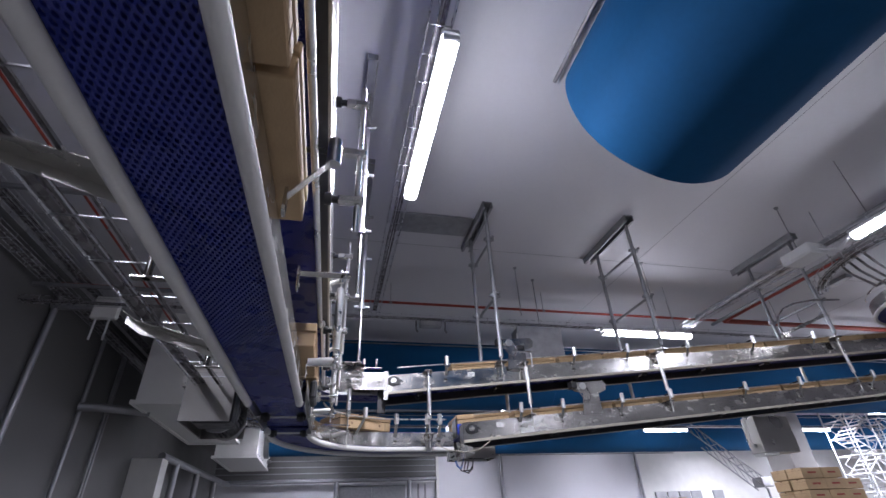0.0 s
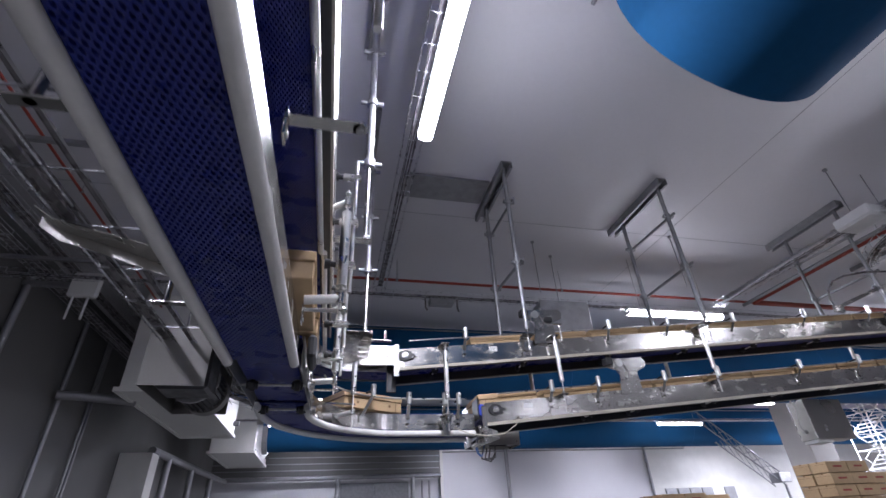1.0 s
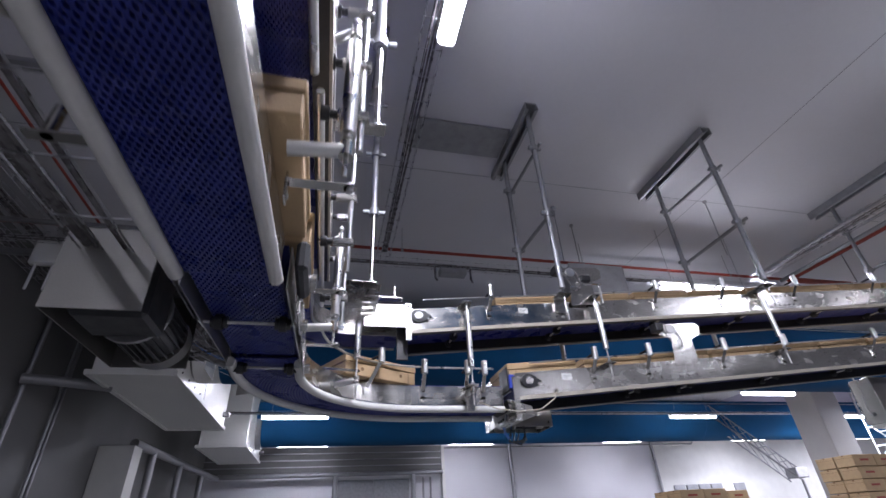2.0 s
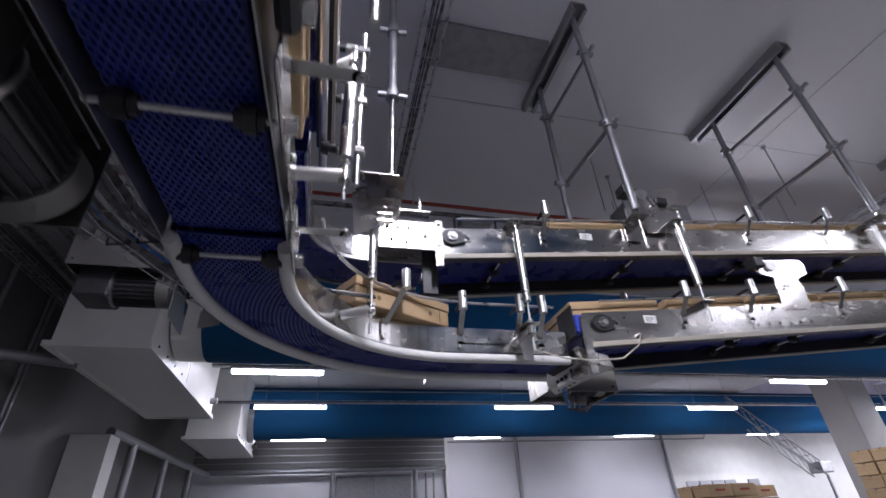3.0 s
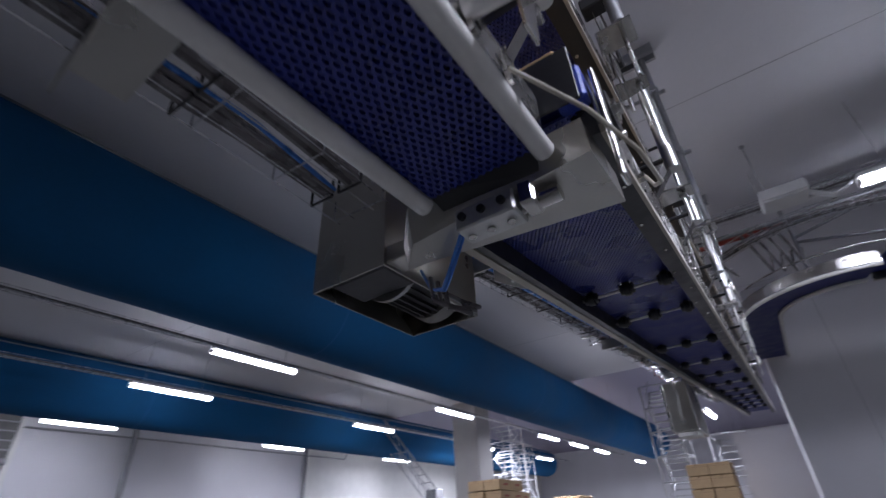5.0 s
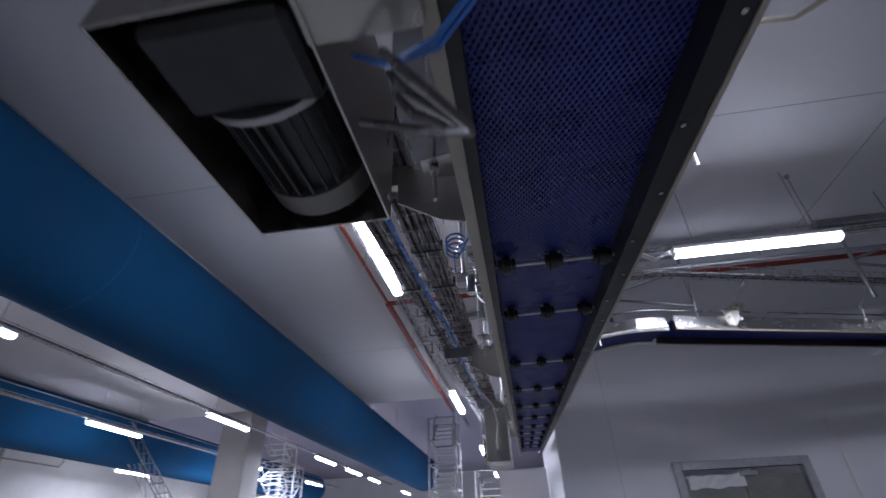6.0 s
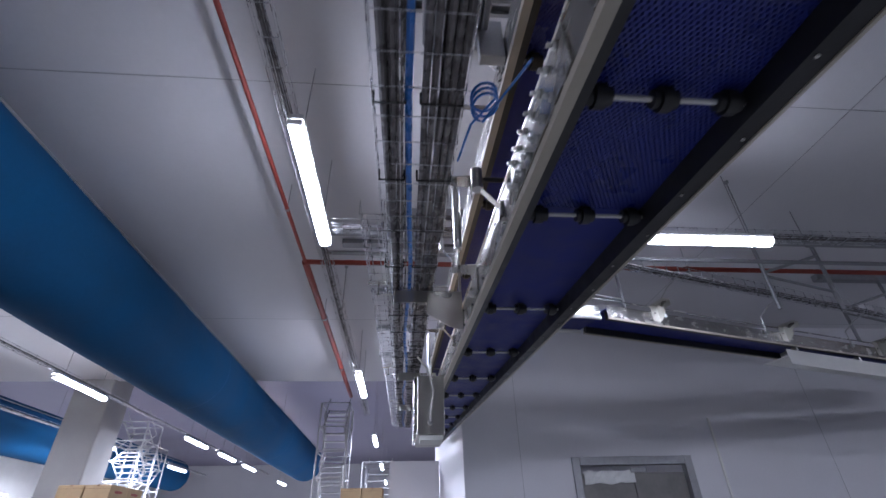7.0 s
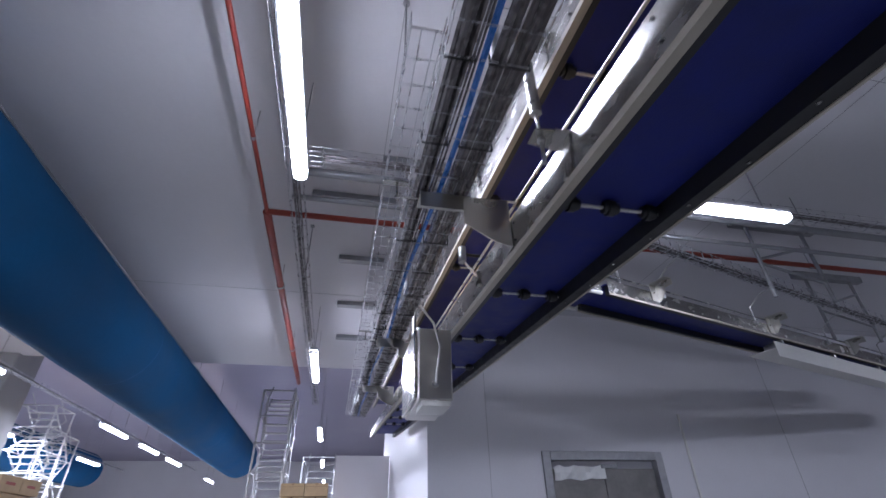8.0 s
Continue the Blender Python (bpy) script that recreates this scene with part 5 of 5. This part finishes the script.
def plenum(x0, x1, y0, y1, z0, yc):
    t = thing("air_plenum", (0, 0, 0), "white painted sheet-metal air plenum feeding a blue duct", "air handler", "plenums")
    part("casing", box(bmesh.new(), x0 + 0.05, x1 - 0.03, y0 + 0.05, y1 - 0.05, z0 + 0.06, ROOM_TOP - 0.002, 0.008), PLENUM, t)
    bm = bmesh.new()
    for q in ((x0, x1, y0, y0 + 0.06), (x0, x1, y1 - 0.06, y1), (x0, x0 + 0.06, y0 + 0.06, y1 - 0.06), (x1 - 0.06, x1, y0 + 0.06, y1 - 0.06)):
        box(bm, *q, z0, z0 + 0.058)
    part("flange", bm, PLENUM, t)
    part("bottom_panel", box(bmesh.new(), x0 + 0.06, x1 - 0.06, y0 + 0.06, y1 - 0.06, z0 + 0.02, z0 + 0.055), PLENUM, t)
    part("collar", rod(bmesh.new(), (x1 - 0.03, yc, 4.1), (x1 + 0.1, yc, 4.1), 0.6, 40), GALV, t)
    part("access_seam", box(bmesh.new(), x1 - 0.0305, x1 - 0.0265, yc + 0.75, yc + 0.765, z0 + 0.1, ROOM_TOP - 0.1), GALV, t)
    for k in range(4):
        part("screw", rod(bmesh.new(), (x1 - 0.031, y0 + 0.3 + 0.35 * k, z0 + 0.12), (x1 - 0.02, y0 + 0.3 + 0.35 * k, z0 + 0.12), 0.015, 8), BLACK_PE, t)
    part("drain_cap", rod(bmesh.new(), (x1 - 0.02, y1 - 0.3, z0 + 0.22), (x1 + 0.08, y1 - 0.3, z0 + 0.22), 0.05, 10), GALV, t)
    return t


plenum_box = plenum(-2.37, -1.36, 8.7, 12.2, 3.3, 9.58)
part("neck", rod(bmesh.new(), (-1.359, 9.58, 4.07), (-1.02, 9.58, 4.07), 0.605, 40), PLENUM, plenum_box)
plenum(-2.28, -1.22, 14.15, 16.9, 3.31, 15.8)

# ---- walls, doors and openings ----
slab("wall_door_1", 9.6, 9.8, -7, 1.5, 0, ROOM_TOP, WALL, "white panel wall beside a worn double door", "wall")
slab("wall_door_2", 9.6, 9.8, 3.42, 5.08, 0, ROOM_TOP, WALL, "white panel wall beside a worn double door", "wall")
slab("wall_door_3", 9.6, 9.8, 1.5, 3.42, 2.585, ROOM_TOP, WALL, "white panel wall above a worn double door", "wall")
slab("wall_side", 9.8, 16.0, 4.88, 5.08, 0, ROOM_TOP, WALL, "white panel wall beside the conveyor", "wall")
slab("corner_trim", 9.57, 9.598, 1.0, 1.03, 0, 3.15, PLENUM, "white cover strip on the wall panels", "trim")
t = thing("drip_tray", (0, 0, 0), "white sheet drip tray under the high conveyor", "drip tray")
run = [(7.2, 1.3, 3.27), (8.45, -2.8, 3.27)]
part("apron", sweep(bmesh.new(), run, rect(-0.003, 0.003, 0.0, 0.19)), PLENUM, t)
part("pan", sweep(bmesh.new(), run, rect(0.004, 0.34, 0.1, 0.106)), PLENUM, t)
for k in (0.06, 0.35, 0.64):
    x, y = 7.2 + 1.25 * k, 1.3 - 4.1 * k
    part("hanger", box(bmesh.new(), x + 0.02, x + 0.3, y - 0.015, y + 0.015, 3.378, 3.53), STEEL_DULL, t)
for y in (4.2, -0.9):
    slab("panel_joint", 9.596, 9.599, y, y + 0.005, 0, ROOM_TOP, GALV, "thin joint between wall panels", "joint")
d = thing("door_1", (0, 0, 0), "worn grey double swing door with peeling film, closed", "door", kind="structure")
for y0, y1 in ((1.5, 1.62), (3.3, 3.42)):
    part("door_frame", box(bmesh.new(), 9.565, 9.7, y0, y1, 0, 2.585, 0.006), GALV, d)
part("door_frame", box(bmesh.new(), 9.565, 9.7, 1.622, 3.298, 2.465, 2.585, 0.006), GALV, d)
for y0, y1 in ((1.63, 2.455), (2.465, 3.29)):
    part("leaf", box(bmesh.new(), 9.66, 9.7, y0, y1, 0.02, 2.365, 0.006), DOOR_GREY, d)
bm = bmesh.new()
rr = random.Random(8)
rows_ = [[bm.verts.new((9.65 - rr.uniform(0, 0.03), 2.44 + 0.8 * i / 10, 2.395 - 0.09 * j + rr.uniform(-0.02, 0.02))) for i in range(11)] for j in range(3)]
for j in range(2):
    for i in range(10):
        bm.faces.new((rows_[j][i], rows_[j][i + 1], rows_[j + 1][i + 1], rows_[j + 1][i]))
part("loose_film", bm, PAPER, d, "crumpled pale film along the top of the leaf")
part("closer", box(bmesh.new(), 9.63, 9.66, 2.24, 2.49, 2.365, 2.425, 0.006), GALV, d)

# far wall: pale panels, posts, a dim loading bay and small windows
slab("wall_bay", -3.2, 4.43, 19.6, 19.79, 3.35, 4.75, WALL_GREY, "dark ribbed wall above the loading bay", "wall")
for k in range(6):
    slab("bay_rib", -3.2, 4.43, 19.57, 19.598, 3.5 + 0.2 * k, 3.53 + 0.2 * k, GALV, "dull metal rib above the loading bay", "trim")
t = thing("bay_frame", (0, 0, 0), "dull steel tube frame round the loading bay doors", "door frame")
part("lintel", rod(bmesh.new(), (-2.7, 19.4, 3.25), (4.4, 19.4, 3.25), 0.07, 14), PIPE_GREY, t)
for x in (0.85, 3.4):
    part("upright", rod(bmesh.new(), (x, 19.4, 0), (x, 19.4, 3.2), 0.075, 14), PIPE_GREY, t)
for x in (3.75, 4.0):
    part("slim_upright", rod(bmesh.new(), (x, 19.5, 0), (x, 19.5, 3.1), 0.035, 10), PIPE_GREY, t)
t = thing("door_2", (0, 0, 0), "dull steel sliding door of the loading bay, closed", "door", kind="structure")
for x0, x1 in ((0.95, 2.1), (2.11, 3.3)):
    part("leaf", box(bmesh.new(), x0, x1, 19.68, 19.74, 0, 3.1, 0.01), GALV, t)
slab("wall_edge", 4.43, 4.53, 19.55, 19.79, 0, 4.75, PLENUM, "white edge trim beside the loading bay", "trim")
for x, r in ((7.03, 0.07), (12.95, 0.05)):
    tagged(part("downpipe", rod(bmesh.new(), (x, 19.72, 0), (x, 19.72, 4.75), r, 12), PIPE_GREY), "grey downpipe on the far wall", "pipe", "downpipes")
pipe([(4.5, 19.7, 4.05), (14.8, 19.7, 4.05), (14.9, 19.7, 4.2), (14.9, 19.7, 4.7)], 0.025, PIPE_GREY, "thin grey pipe along the far wall", "pipe")
slab("wall_recess_face", 13.0, 32.5, 19.7, 19.79, 0, 4.9, PLENUM, "bright white panel wall behind the pallets", "wall")
for k in range(5):
    x = 13.45 + 0.55 * k + (0.5 if k > 3 else 0)
    w = thing("window_%d" % (k + 1), (x, 19.66, 2.05), "small grey glazed window in the far wall", "window", "far windows", kind="structure")
    part("window_frame", box(bmesh.new(), 0, 0.5, 0, 0.05, 0, 0.55, 0.008), GALV, w)
    part("pane", box(bmesh.new(), 0.03, 0.47, -0.006, -0.001, 0.03, 0.52), PIPE_GREY, w)

# west wall: pipes, trays and a pier
for y, r in ((7.55, 0.04), (9.1, 0.03), (9.95, 0.02), (10.05, 0.02)):
    pipe([(-3.14, y, 0.0), (-3.14, y, 4.45)], r, PIPE_GREY, "grey pipe rising on the dark wall", "wall_pipe")
pipe([(-3.14, 9.0, 3.32), (-2.9, 9.1, 3.33), (-2.5, 9.3, 3.33), (-2.3, 9.4, 3.33)], 0.06, PIPE_GREY, "fat grey pipe from the wall to the plenum", "wall_pipe")
for k, (x, z) in enumerate(((-3.0, 4.35), (-2.75, 4.45), (-2.45, 4.5))):
    wire_tray([(x, -6, z), (x, 18, z)], 0.2, 0.05, 0.3, "dark cable tray along the top of the wall", 0.004, bundle(-0.08, 0.08, 0, 0.014, 1))
pipe([(-2.1, -6, 4.55), (-2.1, 14, 4.55)], 0.013, RED_PIPE, "thin red pipe along the wall top", "sprinkler_pipe", [(-2.1, 3, 4.55), (-2.1, 6, 4.55)])
for y in (1.0, 3.0, 5.0, 7.0):
    tagged(part("tray_bar", box(bmesh.new(), -3.19, -1.2, y, y + 0.04, 4.3, 4.34), GALV), "galvanised cross bar under the wall trays", "bar", "tray bars")
t = thing("wall_antenna", (0, 0, 0), "small white radio box with two stub aerials on the wall", "radio unit")
part("body", box(bmesh.new(), -2.7, -2.38, 7.5, 7.58, 4.1, 4.42, 0.02), PLENUM, t)
for x in (-2.63, -2.47):
    part("aerial", rod(bmesh.new(), (x, 7.54, 3.82), (x, 7.54, 4.1), 0.014, 8), LAMP_BODY, t)
part("bracket", box(bmesh.new(), -3.19, -2.7, 7.51, 7.57, 4.22, 4.28), GALV, t)
slab("wall_pier", -3.19, -2.65, 11.8, 12.2, 0, 3.0, PLENUM, "white panel pier against the dark wall", "wall")
t = thing("guard_frame", (0, 0, 0), "dull steel tube guard frame along the wall", "guard rail")
part("top_tube", rod(bmesh.new(), (-2.7, 11.9, 3.05), (-2.7, 19.4, 3.2), 0.07, 12), PIPE_GREY, t)
for y in (13.0, 15.0, 17.2):
    part("upright", rod(bmesh.new(), (-2.7, y, 0), (-2.7, y, 3.08), 0.07, 12), PIPE_GREY, t)
slab("wall_west_panel", -3.19, -3.12, 12.3, 19.5, 0, 3.0, WALL_GREY, "grey roller door panel in the dark wall", "wall")


# ---- pallets of cartons ----
def pallet_stack(x, y, nx, ny, layers, cw=0.6, cd=0.45, ch=0.24, turn=0.0, skip=()):
    """A wooden pallet and its layers of cartons, each carton a thing of its own."""
    m = pose(x, y, 0, 0, 0, turn)
    p = thing("pallet", (x, y, 0), "worn wooden pallet under stacked cartons", "pallet", "pallets")
    p.matrix_basis = m
    for k in range(3):
        part("bearer", box(bmesh.new(), 0, nx * cw, k * (ny * cd - 0.1) / 2, k * (ny * cd - 0.1) / 2 + 0.1, 0, 0.1), CARD_EDGE, p)
    for k in range(5):
        w = nx * cw / 5
        part("deck_board", box(bmesh.new(), k * w + 0.01, (k + 1) * w - 0.01, 0, ny * cd, 0.102, 0.125), CARDBOARD, p)
    for i in range(nx):
        for j in range(ny):
            for k in range(layers - (1 if (i, j) in skip else 0)):
                q = m @ pose(i * cw + cw / 2 + rng.uniform(-0.012, 0.012), j * cd + cd / 2 + rng.uniform(-0.012, 0.012), 0.127 + k * ch, 0, 0, rng.uniform(-1.5, 1.5))
                copy_thing(STORE, q)


STORE = thing("stacked_carton", (0, 0, -3), "tan cardboard carton with a red print, stacked on a pallet", "box", "stacked cartons")
part("case", box(bmesh.new(), -0.29, 0.29, -0.215, 0.215, 0, 0.225, 0.008), CARDBOARD, STORE)
part("tape", box(bmesh.new(), -0.294, 0.294, -0.02, 0.02, 0.2, 0.2285), CARD_EDGE, STORE)
for s in (1, -1):
    part("print_bar", box(bmesh.new(), -0.12, 0.12, s * 0.2152 - 0.0008, s * 0.2152 + 0.0008, 0.1, 0.14), RED_PIPE, STORE)
    part("flap_seam", box(bmesh.new(), s * 0.2902 - 0.0008, s * 0.2902 + 0.0008, -0.21, 0.21, 0.165, 0.17), CARD_EDGE, STORE)
pallet_stack(11.5, 11.05, 2, 2, 10)
pallet_stack(12.75, 11.2, 1, 2, 9)
pallet_stack(7.3, 12.2, 3, 2, 8, skip=((0, 0), (0, 1), (2, 1)))
pallet_stack(9.4, 13.2, 2, 2, 8)
pallet_stack(16.8, 11.2, 3, 2, 9, skip=((2, 0),))
pallet_stack(13.0, 6.38, 1, 2, 10, skip=())
STORE.location = (10.95, 12.75, 0)
for k in range(5):
    t = thing("plastic_crate", (18.5 + 0.62 * (k % 3), 8.4, 0.42 * (k // 3)), "blue plastic crate on the floor", "crate", "blue crates")
    bm = box(bmesh.new(), 0, 0.58, 0, 0.4, 0, 0.4, 0.01)
    part("crate_body", bm, BLUE_CRATE, t)
    part("rim", box(bmesh.new(), -0.01, 0.59, -0.01, 0.41, 0.37, 0.402, 0.004), BLUE_CRATE, t)


# ---- sloping lattice lift by the column ----
t = thing("lattice_lift", (0, 0, 0), "dark sloping lattice lift frame beside the column", "lift frame")
a, b = Vector((12.1, 15.2, 4.5)), Vector((13.9, 14.6, 2.6))
for off in ((0, 0, 0), (0.0, 0.0, -0.32), (0.12, 0.5, 0), (0.12, 0.5, -0.32)):
    o = Vector(off)
    part("chord", rod(bmesh.new(), a + o, b + o, 0.02, 6), PIPE_GREY, t)
for i in range(9):
    p, q = a.lerp(b, i / 9), a.lerp(b, (i + 1) / 9)
    for o in (Vector((0, 0, 0)), Vector((0.12, 0.5, 0))):
        part("lacing", rod(bmesh.new(), p + o, q + o + Vector((0, 0, -0.32)), 0.01, 5), PIPE_GREY, t)
    part("rung", rod(bmesh.new(), p, p + Vector((0.12, 0.5, 0)), 0.012, 5), PIPE_GREY, t)
part("foot", rod(bmesh.new(), b + Vector((0, 0, -0.3)), Vector((b.x, b.y, 0)), 0.035, 8), PIPE_GREY, t)
part("drive_box", box(bmesh.new(), 13.75, 14.15, 14.55, 14.95, 2.35, 2.62, 0.02), GALV, t)


# ---- white access towers ----
def access_tower(x, y, w, d, h, levels, label):
    """Four legs with rails and zigzag stair flights of open treads."""
    t = thing("access_tower", (x, y, 0), label, "access tower", "access towers")
    for u in (0, w):
        for v in (0, d):
            part("leg", rod(bmesh.new(), (u, v, 0), (u, v, h), 0.022, 8), PALE_METAL, t)
    for k in range(levels):
        z0, z = h * k / levels, h * (k + 1) / levels
        for a, b in (((0, 0), (w, 0)), ((w, 0), (w, d)), ((w, d), (0, d)), ((0, d), (0, 0))):
            part("rail", rod(bmesh.new(), (*a, z), (*b, z), 0.016, 6), PALE_METAL, t)
        lo, hi = (0.08 * w, 0.92 * w) if k % 2 else (0.92 * w, 0.08 * w)
        for v in (0.12 * d, 0.88 * d):
            part("stringer", rod(bmesh.new(), (lo, v, z0), (hi, v, z), 0.022, 6), PALE_METAL, t)
            part("handrail", rod(bmesh.new(), (lo, v, z0 + 0.3), (hi, v, z + 0.3), 0.013, 6), PALE_METAL, t)
        for i in range(1, 4):
            f = i / 4
            u, zz = lo + (hi - lo) * f, z0 + (z - z0) * f
            part("tread", box(bmesh.new(), u - 0.09, u + 0.09, 0.13 * d, 0.87 * d, zz - 0.012, zz + 0.008), PALE_METAL, t)


access_tower(14.2, 7.35, 0.9, 0.7, 4.55, 8, "white steel access tower with platforms")
access_tower(16.4, 13.2, 0.9, 0.8, 4.6, 9, "white steel access tower with platforms")
access_tower(18.2, 13.6, 0.7, 0.6, 4.2, 7, "slim white steel access tower")
access_tower(17.5, 6.2, 1.6, 1.0, 3.6, 4, "low white steel mezzanine frame")
slab("wall_partition", 14.4, 14.5, 5.1, 6.3, 0, 3.2, WALL, "white partition wall beyond the conveyor", "wall")


def motions():
    """Nothing in the hall changes its place."""


motions()
